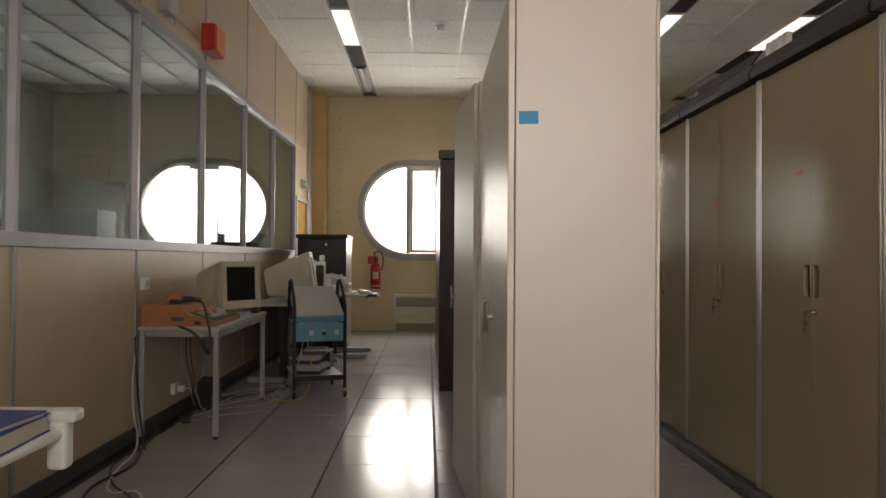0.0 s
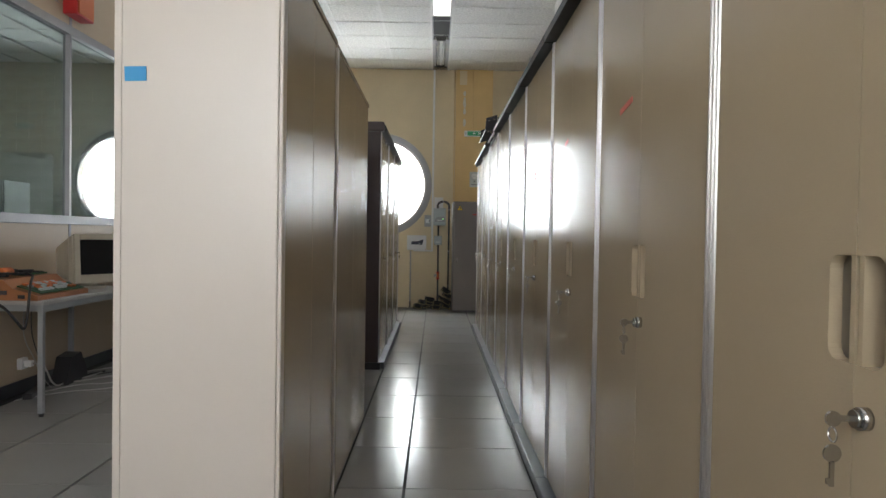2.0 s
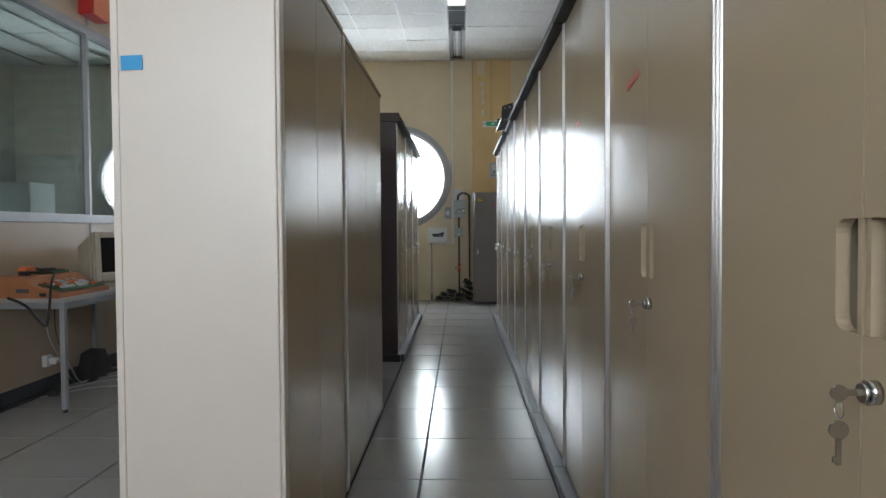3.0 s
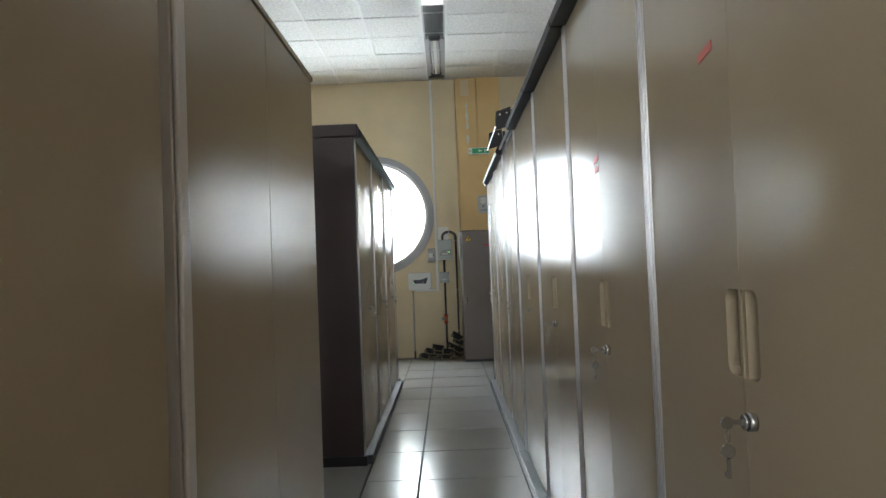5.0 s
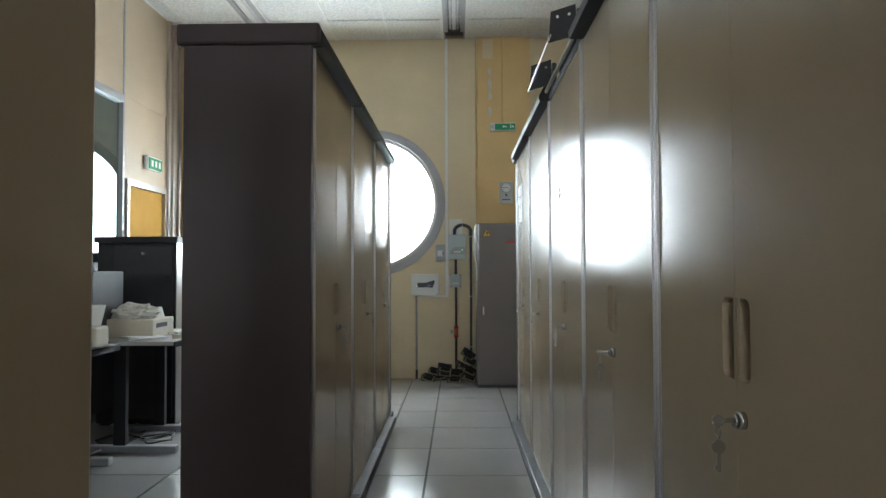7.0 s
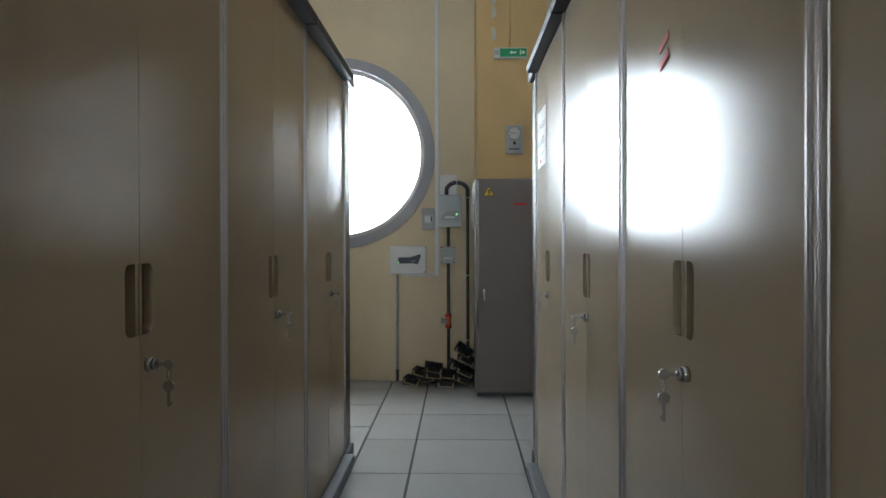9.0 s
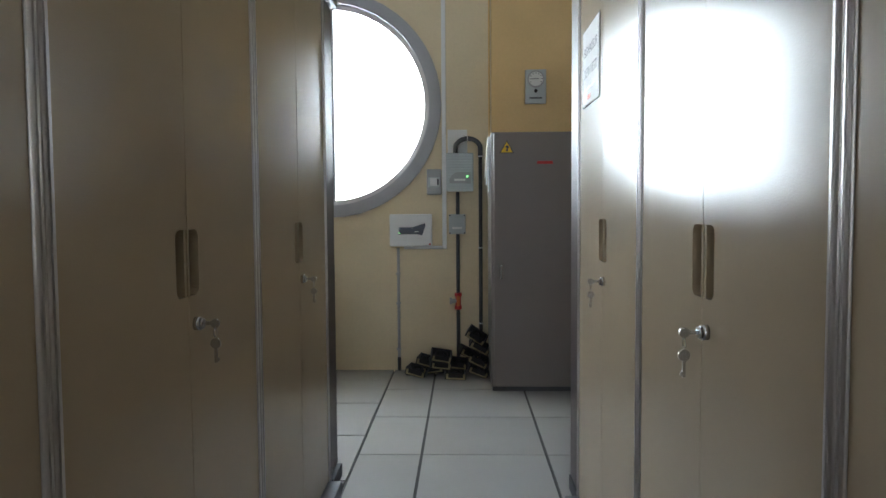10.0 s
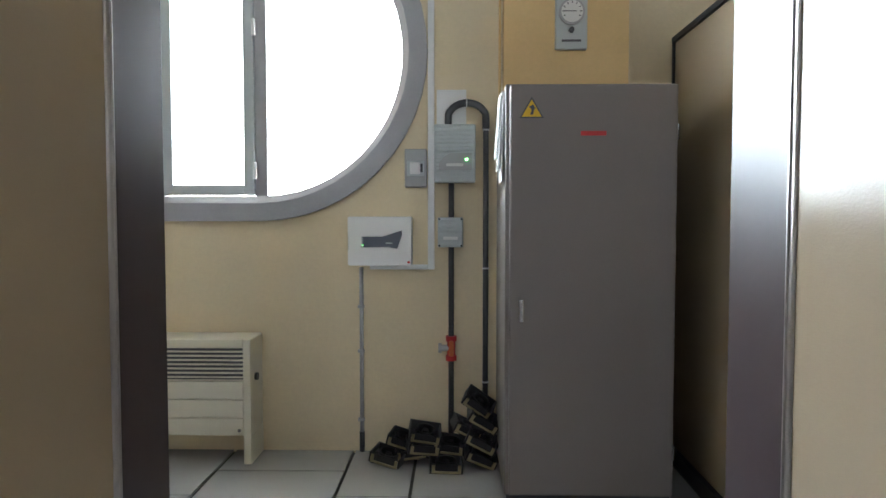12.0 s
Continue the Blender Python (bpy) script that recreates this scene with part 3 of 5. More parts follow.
ribbed_box(1.097, 1.293, 1.322, 1.596, 0.09, "light grey ribbed detector box with a green lamp", True)
ribbed_box(1.113, 1.235, 1.012, 1.156, 0.06, "small light grey ribbed filter box on the pipe", False)

t = wall_thing("control_box", "white plastic alarm control box with a dark display", "electrical box", 0.835, 1.042)
part("housing", box(B(), -0.154, 0.154, -0.075, 0, -0.118, 0.118, 0.008), M_WHITE, t)
part("upper_cover", prism(B(), [(-0.152, 0.112), (0.152, 0.112), (0.152, 0.088), (0.06, 0.052), (-0.152, 0.040)], "y", -0.083, -0.0755), M_WHITE, t)
part("lower_cover", prism(B(), [(-0.152, -0.112), (0.152, -0.112), (0.152, -0.072), (0.085, -0.045), (-0.152, -0.040)], "y", -0.083, -0.0755), M_WHITE, t)
disp = part("display", prism(B(), [(-0.086, 0.022), (0.015, 0.022), (0.106, 0.052), (0.108, 0.03), (0.085, -0.036), (0.04, -0.028), (-0.086, -0.030)], "y", -0.080, -0.0752), M_NAVY, t, "dark blue display panel")
for z in (-0.02, -0.008, 0.004, 0.014):
    part("indicator", box(B(), -0.084, -0.078, -0.0822, -0.0802, z - 0.003, z + 0.003), M_LED if z < -0.015 else M_LGREY, disp)
part("brand_bar", box(B(), 0.03, 0.06, -0.0815, -0.0802, -0.012, -0.006), M_LGREY, disp)
part("red_mark", box(B(), 0.134, 0.146, -0.085, -0.0832, -0.106, -0.096), M_RED, t, "small red square")

t = wall_thing("switch_box", "grey breaker box with a clear smoky cover", "electrical box", 1.007, 1.392)
part("housing", box(B(), -0.053, 0.053, -0.05, 0, -0.092, 0.092, 0.006), M_CONDUIT, t)
part("window", box(B(), -0.042, 0.042, -0.057, -0.0505, -0.04, 0.035, 0.003), M_LGREY, t)
part("breaker", box(B(), -0.028, 0.022, -0.064, -0.0575, -0.03, 0.028, 0.003), M_WHITE, t)
part("toggle", box(B(), 0.024, 0.034, -0.066, -0.0575, -0.02, 0.02), M_PLAST, t)

t = wall_thing("cable_trunking", "white plastic cable trunking running down the wall", "trunking", 1.08, 0.902)
part("upright", box(B(), -0.016, 0.016, -0.022, -0.001, 0.0, CEIL - 0.9, 0.003), M_WHITE, t)
part("branch", box(B(), -0.30, -0.0165, -0.022, -0.001, -0.0, 0.024, 0.003), M_WHITE, t)
part("back_plate", box(B(), 0.026, 0.17, -0.006, -0.001, 0.68, 0.87), M_PAPER, t, "pale plate behind the bent pipe")

t = wall_thing("conduit", "thin grey conduit from the control box to the floor", "pipe", 0.738, 0)
part("tube", cyl(B(), (0, -0.014, 0.10), (0, -0.014, 0.912), 0.010), M_CONDUIT, t, "", True)
part("sleeve", cyl(B(), (0, -0.014, 0.0), (0, -0.014, 0.099), 0.013), M_PIPE, t, "dark sleeve", True)
for z in (0.16, 0.50, 0.72):
    part("clip", box(B(), -0.017, 0.013, -0.027, -0.001, z - 0.006, z + 0.006), M_CONDUIT, t)

t = wall_thing("suction_pipe", "dark grey plastic pipe with a swan-neck bend and a red valve", "pipe", -0.044, 0.01)
part("riser", cyl(B(), (1.222, -0.035, 0.02), (1.222, -0.035, 1.31), 0.0135), M_PIPE, t, "", True)
bend = [(1.207, -0.035, 1.58), (1.207, -0.035, 1.64)] + [(1.297 - 0.09 * math.cos(a), -0.035, 1.625 + 0.07 * math.sin(a)) for a in (math.pi * k / 8 for k in range(1, 8))] + [(1.388, -0.035, 1.64), (1.388, -0.035, 1.57)]
part("bend", tube(B(), bend, 0.0175, 12, 2), M_PIPE, t, "", True)
part("joint", cyl(B(), (1.292, -0.035, 1.694), (1.298, -0.035, 1.694), 0.021), M_WHITE, t)
part("drop", cyl(B(), (1.388, -0.035, 0.02), (1.388, -0.035, 1.57), 0.0135), M_PIPE, t, "", True)
for z in (0.345, 0.90, 1.565):
    part("collar", cyl(B(), (1.388, -0.035, z - 0.004), (1.388, -0.035, z + 0.004), 0.016), M_WHITE, t)
v = part("valve", cyl(cyl(cyl(B(), (1.222, -0.035, 0.455), (1.222, -0.035, 0.565), 0.02), (1.222, -0.035, 0.45), (1.222, -0.035, 0.475), 0.027, seg=10), (1.222, -0.035, 0.545), (1.222, -0.035, 0.57), 0.027, seg=10), M_RED, t, "red ball valve")
part("stem", cyl(cyl(B(), (1.222, -0.035, 0.51), (1.175, -0.035, 0.51), 0.016), (1.175, -0.035, 0.51), (1.160, -0.035, 0.51), 0.024, seg=12), M_CONDUIT, v)
part("lever", box(B(), 1.210, 1.234, -0.075, -0.055, 0.475, 0.55, 0.006), M_ORANGE, v, "orange lever")

t = wall_thing("thermometer", "round dial thermostat on a grey plate on the ochre pillar", "gauge", 1.738, 2.06, FY - 0.07)
part("plate", box(B(), -0.074, 0.074, -0.03, -0.002, -0.12, 0.12, 0.005), M_LGREY, t)
dial = part("dial", cyl(B(), (0, -0.045, 0.05), (0, -0.0305, 0.05), 0.06, seg=32), M_CONDUIT, t, "", True)
part("dial_face", cyl(B(), (0, -0.048, 0.05), (0, -0.0455, 0.05), 0.05, seg=32), M_PAPER, dial, "white dial face")
for k in range(9):
    a = radians(-30 + 30 * k)
    part("tick", box(B(), -0.002, 0.002, -0.0495, -0.0482, 0.036, 0.046, turn=Matrix.Translation((0, 0, 0.05)) @ Matrix.Rotation(a - math.pi / 2, 4, "Y")), M_INK, dial)
part("needle", box(B(), -0.04, 0.02, -0.0505, -0.0496, 0.048, 0.052), M_INK, dial)
part("knob", box(cyl(B(), (0, -0.042, -0.032), (0, -0.0305, -0.032), 0.012), -0.005, 0.005, -0.046, -0.0305, -0.045, -0.02), M_PLAST, t)
part("name_bar", box(B(), -0.045, 0.045, -0.033, -0.0305, -0.086, -0.076), M_INK, t)

t = wall_thing("exit_sign", "lit green emergency exit sign with a white arrow", "sign", 1.715, 2.785, FY - 0.07)
part("housing", box(B(), -0.15, 0.13, -0.05, -0.002, -0.045, 0.045, 0.005), M_WHITE, t)
board = part("board", box(B(), -0.10, 0.125, -0.056, -0.0505, -0.034, 0.034), M_GREEN, t, "glowing green panel")
part("arrow", prism(B(), [(-0.02, 0), (0.0, 0.018), (0.0, 0.007), (0.035, 0.007), (0.035, -0.007), (0.0, -0.007), (0.0, -0.018)], "y", -0.0585, -0.0565), M_PAPER, board, "white arrow")
part("symbol", box(box(B(), 0.068, 0.078, -0.0585, -0.0565, -0.022, 0.022), 0.084, 0.108, -0.0585, -0.0565, -0.01, 0.012), M_PAPER, board, "white shapes")
part("side_symbol", box(B(), -0.145, -0.108, -0.0525, -0.0505, -0.02, 0.02), M_LGREY, t)

t = wall_thing("pillar_conduit", "thin ochre painted conduit with plaster patches on the pillar", "pipe", 1.70, 2.84, FY - 0.07)
part("tube", cyl(B(), (0.0, -0.009, 0), (0.0, -0.009, CEIL - 2.83), 0.008), M_OCHRE, t, "", True)
part("plate", box(B(), -0.215, -0.10, -0.005, -0.001, 0.72, 0.94), M_WALL, t)
for z, h in ((0.12, 0.06), (0.30, 0.05), (0.44, 0.09), (0.58, 0.04)):
    part("patch", prism(B(), [(-0.135 + 0.022 * math.cos(a) * (1 + 0.2 * math.sin(3 * a + z * 9)), z + h * math.sin(a)) for a in (2 * math.pi * k / 14 for k in range(14))], "y", -0.004, -0.001), M_SCRUB, t, "bare plaster patch")
part("edge_conduit", cyl(B(), (-0.29, 0.06, -2.8), (-0.29, 0.06, CEIL - 2.83), 0.006), M_OCHRE, t, "", True)

t = thing("switch_cabinet", "tall grey steel electrical cabinet with a yellow warning triangle", "cabinet", (1.735, 10.42, 0))
part("body", box(B(), -0.338, 0.338, 0.022, 0.60, 0.03, 1.682, 0.006), M_GREY, t)
part("base", box(B(), -0.33, 0.33, 0.03, 0.595, 0.0, 0.029), M_PLINTH, t)
dr = part("door", box(B(), -0.322, 0.335, 0.0, 0.021, 0.035, 1.677, 0.007), M_GREY, t)
part("handle", box(box(B(), -0.284, -0.264, -0.008, -0.001, 0.74, 0.83, 0.003), -0.280, -0.268, -0.022, -0.008, 0.75, 0.82, 0.003), M_CHROME, dr, "chrome lever handle")
for z in (0.22, 1.49):
    part("hinge", cyl(B(), (0.334, -0.005, z - 0.03), (0.334, -0.005, z + 0.03), 0.007), M_CHROME, dr)
part("warning_edge", prism(B(), [(-0.285, 1.545), (-0.19, 1.545), (-0.2375, 1.628)], "y", -0.0022, -0.0006), M_INK, dr, "black sticker border")
part("warning_sign", prism(B(), [(-0.276, 1.550), (-0.199, 1.550), (-0.2375, 1.617)], "y", -0.0034, -0.0023), M_YELLOW, dr, "yellow warning triangle")
part("warning_mark", prism(B(), [(-0.244, 1.558), (-0.232, 1.558), (-0.228, 1.578), (-0.222, 1.582), (-0.233, 1.597), (-0.248, 1.588), (-0.238, 1.578)], "y", -0.0046, -0.0035), M_INK, dr)
part("name_plate", box(B(), -0.045, 0.055, -0.004, -0.0005, 1.476, 1.494, 0.001), M_RED, dr, "dark red name plate")
for k in range(3):
    part("paper", box(B(), -0.346 - 0.004 * k, -0.3435 - 0.004 * k, 0.05 + 0.02 * k, 0.24, 1.30 + 0.05 * k, 1.66, turn=Matrix.Translation((-0.34, 0, 1.66)) @ Matrix.Rotation(radians(1.5 * k + 1), 4, "Y") @ Matrix.Translation((0.34, 0, -1.66))), M_PAPER, t, "sheets of paper hung on the side")


def fan_tray(x, y, z, rx, ry, rz):
    """A small black fan module with a brass coloured rim."""
    t = thing("fan_module", "black metal fan module with a brass rim, thrown on a heap", "fan", group="heap of fan modules")
    t.matrix_basis = pose(x, y, z, rx, ry, rz)
    part("case", box(box(box(box(B(), -0.075, 0.075, -0.06, 0.06, -0.024, -0.020), -0.075, 0.075, 0.052, 0.06, -0.02, 0.026), -0.075, -0.068, -0.06, 0.052, -0.02, 0.026), 0.068, 0.075, -0.06, 0.052, -0.02, 0.026), M_PLAST, t)
    rim = box(box(box(B(), -0.066, 0.066, -0.066, -0.060, -0.019, -0.010), -0.066, -0.052, -0.066, -0.060, -0.010, 0.018), 0.052, 0.066, -0.066, -0.060, -0.010, 0.018)
    part("rim", rim, M_GOLD, t, "brass coloured rim")
    c = ring(B(), [(0.048 * math.cos(a), 0.048 * math.sin(a)) for a in (2 * math.pi * k / 20 for k in range(20))], [(0.040 * math.cos(a), 0.040 * math.sin(a)) for a in (2 * math.pi * k / 20 for k in range(20))], -0.019, 0.022)
    bmesh.ops.transform(c, matrix=Matrix.Rotation(radians(90), 4, "X"), verts=c.verts)
    part("fan_ring", c, M_BLACK, t)
    part("hub", cyl(B(), (0, 0, -0.019), (0, 0, 0.016), 0.016), M_BLACK, t)
    part("front_bar", box(B(), -0.05, 0.05, -0.059, -0.052, -0.019, 0.02), M_BLACK, t)


for q in ((0.93, 10.50, 0.036, 4, 12, -14), (1.03, 10.56, 0.040, 0, -6, 8), (1.00, 10.58, 0.090, 5, 14, -10), (1.09, 10.50, 0.085, 3, 8, 12), (1.10, 10.53, 0.140, 14, 10, 6), (1.20, 10.42, 0.030, 3, 3, 4), (1.22, 10.53, 0.085, 8, 4, -8),
          (1.36, 10.48, 0.045, 4, 22, 5), (1.37, 10.50, 0.115, 8, 25, -6), (1.30, 10.57, 0.150, 6, 28, 10), (1.375, 10.51, 0.215, 12, 30, 4), (1.355, 10.53, 0.285, 15, 34, -3), (1.37, 10.62, 0.06, 60, 10, 0), (1.12, 10.60, 0.05, 70, 6, 10)):
    fan_tray(q[0] - 0.045, q[1] + 0.37, *q[2:])
tagged(part("fan_block", box(B(), 0.80, 0.84, 10.87, 10.92, 0, 0.055, 0.004), M_PLAST), "small black plastic block lying on the floor", "block")

t = thing("electric_heater", "cream enamelled wall convector heater with a dark slotted grille", "heater", (-0.12, 10.84, 0))
part("body", box(B(), -0.365, 0.365, 0.02, 0.205, 0.13, 0.59, 0.008), M_HEAT, t)
for s in (-1, 1):
    part("side", box(B(), s * 0.366, s * 0.33, 0.0, 0.02, 0.0, 0.59, 0.004), M_HEAT, t)
    part("leg", box(B(), s * 0.366, s * 0.33, 0.021, 0.205, 0.0, 0.129, 0.003), M_HEAT, t)
part("grille_back", box(B(), -0.328, 0.328, 0.012, 0.0195, 0.40, 0.545), M_INK, t, "dark grille opening")
for k in range(7):
    part("slat", box(B(), -0.328, 0.328, 0.002, 0.0118, 0.408 + 0.02 * k, 0.415 + 0.02 * k), M_HEAT, t)
for k in range(3):
    part("front_panel", box(B(), -0.328, 0.328, 0.006, 0.0195, 0.135 + 0.087 * k, 0.216 + 0.087 * k, 0.004), M_HEAT, t)
part("top_strip", box(B(), -0.328, 0.328, 0.0, 0.0195, 0.548, 0.59, 0.004), M_HEAT, t)
part("knob", cyl(B(), (0.365, 0.08, 0.40), (0.378, 0.08, 0.40), 0.018), M_PLAST, t)
part("bolt", cyl(B(), (0.31, 0.0, 0.16), (0.31, 0.006, 0.16), 0.008), M_CHROME, t)

t = wall_thing("fire_extinguisher", "red fire extinguisher hung on the cream wall", "extinguisher", -0.785, 0.68)
body = cyl(B(), (0, -0.10, 0.0), (0, -0.10, 0.36), 0.085, seg=24)
cyl(body, (0, -0.10, 0.36), (0, -0.10, 0.43), 0.085, 0.03, seg=24)
part("cylinder", body, M_RED, t, "", True)
part("label", box(B(), -0.04, 0.05, -0.19, -0.17, 0.16, 0.27, 0.004), M_SCRUB, t, "pale printed label")
part("base_band", cyl(B(), (0, -0.101, 0.04), (0, -0.101, 0.055), 0.0855, seg=24), M_PAPER, t)
part("head", cyl(B(), (0, -0.10, 0.43), (0, -0.10, 0.48), 0.022), M_PLAST, t)
part("lever", box(B(), -0.012, 0.012, -0.19, -0.06, 0.48, 0.50, 0.004), M_PLAST, t)
part("hose", tube(B(), [(0.0, -0.12, 0.46), (-0.03, -0.13, 0.60), (0.10, -0.13, 0.60), (0.13, -0.13, 0.45), (0.10, -0.12, 0.30)], 0.011), M_CBLK, t, "black hose", True)
part("bracket", box(B(), -0.03, 0.03, -0.016, -0.001, 0.30, 0.42), M_BLACK, t)
tagged(part("safety_sign", box(B(), -0.92, -0.75, FY - 0.006, FY - 0.001, 1.08, 1.20), M_RED), "small red sign behind the extinguisher", "sign")

# ---- on and over the cabinets ----
TOPZ = CAB_H + 0.087


def cable_guide(y, width, white):
    t = thing("cable_guide", "black slotted cable guide" + (" with white connector blocks" if white else "") + " lying on the cabinets", "cable tray", (R_X + 0.06, y, TOPZ), group="guides on the long cabinet row")
    h = width / 2
    for x in (-0.04, 0.06):
        part("side_rail", box(B(), x - 0.004, x + 0.004, -h, h, 0.0, 0.05), M_BLACK, t)
    part("base", box(B(), -0.036, 0.056, -h, h, -0.0005, 0.006), M_BLACK, t)
    n = int(width / 0.045)
    for k in range(n):
        yy = -h + 0.02 + k * (width - 0.04) / (n - 1)
        part("tooth", box(B(), -0.034, 0.054, yy - 0.006, yy + 0.006, 0.0065, 0.055), M_ALU if white and k % 2 else M_PLAST, t)
    if white:
        for k in range(4):
            part("connector_block", box(B(), -0.075, -0.046, h - 0.05 - 0.05 * k - 0.035, h - 0.05 - 0.05 * k, 0.0, 0.06, 0.004), M_WHITE, t, "white connector block")


def top_plate(y, width, label):
    t = thing("cover_plate", label, "cover", (R_X - 0.02, y, TOPZ), group="covers on the long cabinet row")
    part("plate", prism(B(), [(0.0, 0.0), (0.012, 0.0), (0.07, 0.075), (0.058, 0.08)], "y", -width / 2, width / 2), M_BLACK, t)
    part("badge", box(B(), 0.012, 0.016, width / 2 - 0.12, width / 2 - 0.07, 0.02, 0.045), M_CONDUIT, t)


for y, kind in ((1.83, 1), (2.75, 2), (3.66, 0), (4.57, 1), (5.48, 0), (7.30, 0), (8.20, 1)):
    if kind == 0:
        top_plate(y, 0.80, "sloping black cover plate on the cabinet top")
    else:
        cable_guide(y, 0.82, kind == 2)
t = thing("swivel_bracket", "opened cabinet top mechanism with two black hinged plates and a rod", "bracket", (R_X, 6.385, CAB_H + 0.002))
for y in (-0.36, 0.33):
    part("plate", prism(B(), [(-0.11, 0.02), (-0.10, 0.14), (-0.005, 0.17), (0.0, 0.05)], "y", y - 0.004, y + 0.004), M_BLACK, t, "black hinged plate")
    for x, z in ((-0.075, 0.12), (-0.03, 0.13)):
        part("rivet", cyl(B(), (x, y - 0.006, z), (x, y - 0.004, z), 0.006, seg=8), M_CHROME, t)
    part("post", box(B(), 0.0, 0.02, y - 0.012, y + 0.012, 0, 0.15), M_BLACK, t)
part("rod", tube(B(), [(-0.11, -0.42, 0.03), (-0.11, 0.38, 0.03)], 0.004), M_ALU, t)
part("rail", box(B(), 0.0, 0.10, -0.44, 0.44, 0.0, 0.03), M_BLACK, t)
part("slide_bar", box(B(), -0.025, -0.012, -0.42, 0.42, 0.03, 0.042), M_ALU, t, "bright slide bar")
spring = [(0.035 + 0.022 * math.cos(k * 0.9), -0.22 + 0.0045 * k, 0.075 + 0.022 * math.sin(k * 0.9)) for k in range(90)]
part("spring", tube(B(), spring, 0.006, 6, 0), M_PLAST, t, "black coil spring")
part("motor", cyl(B(), (0.06, -0.40, 0.07), (0.06, -0.26, 0.07), 0.035), M_PLAST, t)

for y, z, l, a in ((1.985, 1.531, 0.12, 8), (2.844, 1.546, 0.06, 8), (3.694, 1.50, 0.06, 8), (3.694, 1.47, 0.05, 8), (6.503, 1.567, 0.06, 16), (6.501, 1.532, 0.06, 16)):
    m = Matrix.Translation((R_X - 0.0012, y, z)) @ Matrix.Rotation(radians(-a), 4, "X")
    tagged(part("tape_strip", box(B(), -0.0008, 0.0008, -l / 2, l / 2, -0.008, 0.008, turn=m), M_TAPE), "strip of red tape stuck on a cabinet door", "tape", "tape strips")


def lettering(body, size):
    """Flat letters of the built-in font as a mesh, centred on the origin, in the plane of x and y."""
    text = bpy.data.curves.new("lettering", "FONT")
    text.body, text.size, text.align_x, text.align_y = body, size, "CENTER", "CENTER"
    ob = new("lettering", text)
    me = bpy.data.meshes.new_from_object(ob.evaluated_get(bpy.context.evaluated_depsgraph_get()))
    bpy.data.objects.remove(ob)
    return me


t = thing("paper_notice", "white printed notice taped to a cabinet door", "notice", (R_X - 0.002, 8.42, 1.68))
part("sheet", box(B(), -0.0008, 0.0008, -0.15, 0.15, -0.135, 0.135), M_PAPER, t)
for body, z, size in (("SIGNALEUR", 0.055, 0.046), ("DESINVESTI", -0.02, 0.046)):
    me = lettering(body, size)
    me.materials.append(M_INK)
    o = new("lettering", me)
    o.parent, o.matrix_basis = t, Matrix(((0, 0, -1, -0.0016), (-1, 0, 0, 0), (0, 1, 0, z), (0, 0, 0, 1)))
part("text_line", box(B(), -0.0018, -0.001, -0.08, 0.07, -0.082, -0.07), M_LGREY, t)
part("tape", box(B(), -0.0022, -0.001, 0.0, 0.05, -0.115, -0.1), M_TAPE, t)

# ---- ceiling and partition fittings ----
for x, y in ((0.175, 7.62), (3.38, 7.62)):
    t = thing("smoke_detector", "round white smoke detector on the ceiling", "detector", (x, y, CEIL), group="smoke detectors")
    part("base", cyl(B(), (0, 0, -0.02), (0, 0, -0.002), 0.055, seg=24), M_WHITE, t, "", True)
    part("head", cyl(B(), (0, 0, -0.055), (0, 0, -0.0205), 0.03, 0.045, seg=24), M_WHITE, t, "", True)
t = thing("alarm_box", "dark red alarm box with an orange front on the partition", "alarm", (PX, 5.63, 2.85))
part("housing", box(B(), 0.001, 0.11, -0.15, 0.12, 0, 0.22, 0.006), M_RED, t)
part("front", box(B(), 0.111, 0.122, -0.13, 0.10, 0.01, 0.21, 0.004), M_ORANGE, t)
t = thing("junction_box", "grey junction box with a short cable on the partition", "electrical box", (PX, 4.70, 2.85))
part("housing", box(B(), 0.001, 0.07, -0.09, 0.07, 0, 0.16, 0.006), M_CONDUIT, t)
part("cover", box(B(), 0.0705, 0.08, -0.07, 0.05, 0.015, 0.145, 0.003), M_LGREY, t)
part("cable", tube(B(), [(0.03, 0.07, 0.06), (0.02, 0.2, 0.06), (0.01, 0.6, 0.07), (0.01, 0.72, 0.06)], 0.005), M_CGRY, t)
part("loop", tube(B(), [(0.04, 0.02, 0.0), (0.04, 0.04, -0.06), (0.04, 0.10, -0.05), (0.04, 0.08, 0.03)], 0.005), M_CGRY, t)
t = thing("exit_sign", "small green exit sign above the partition door", "sign", (PX, 10.02, 2.245))
part("board", box(B(), 0.04, 0.048, -0.14, 0.14, -0.055, 0.055, 0.002), M_GREEN, t)
part("housing", box(B(), 0.001, 0.0395, -0.16, 0.15, -0.065, 0.065, 0.004), M_WHITE, t)
for k in range(3):
    part("symbol", box(B(), 0.0485, 0.050, -0.10 + 0.08 * k, -0.06 + 0.08 * k, -0.03, 0.03), M_PAPER, t, "white shapes")
for y, z in ((4.40, 0.99), (4.95, 0.21)):
    t = thing("wall_socket", "white wall socket on the beige partition", "socket", (PX + 0.001, y, z), group="wall sockets")
    part("plate", box(B(), 0, 0.035, -0.04, 0.04, -0.04, 0.04, 0.005), M_WHITE, t)
    part("insert", cyl(B(), (0.0355, 0, 0), (0.039, 0, 0), 0.022), M_LGREY, t)
t = thing("power_plug", "white power plug in the low wall socket", "plug", (PX + 0.041, 4.95, 0.21))
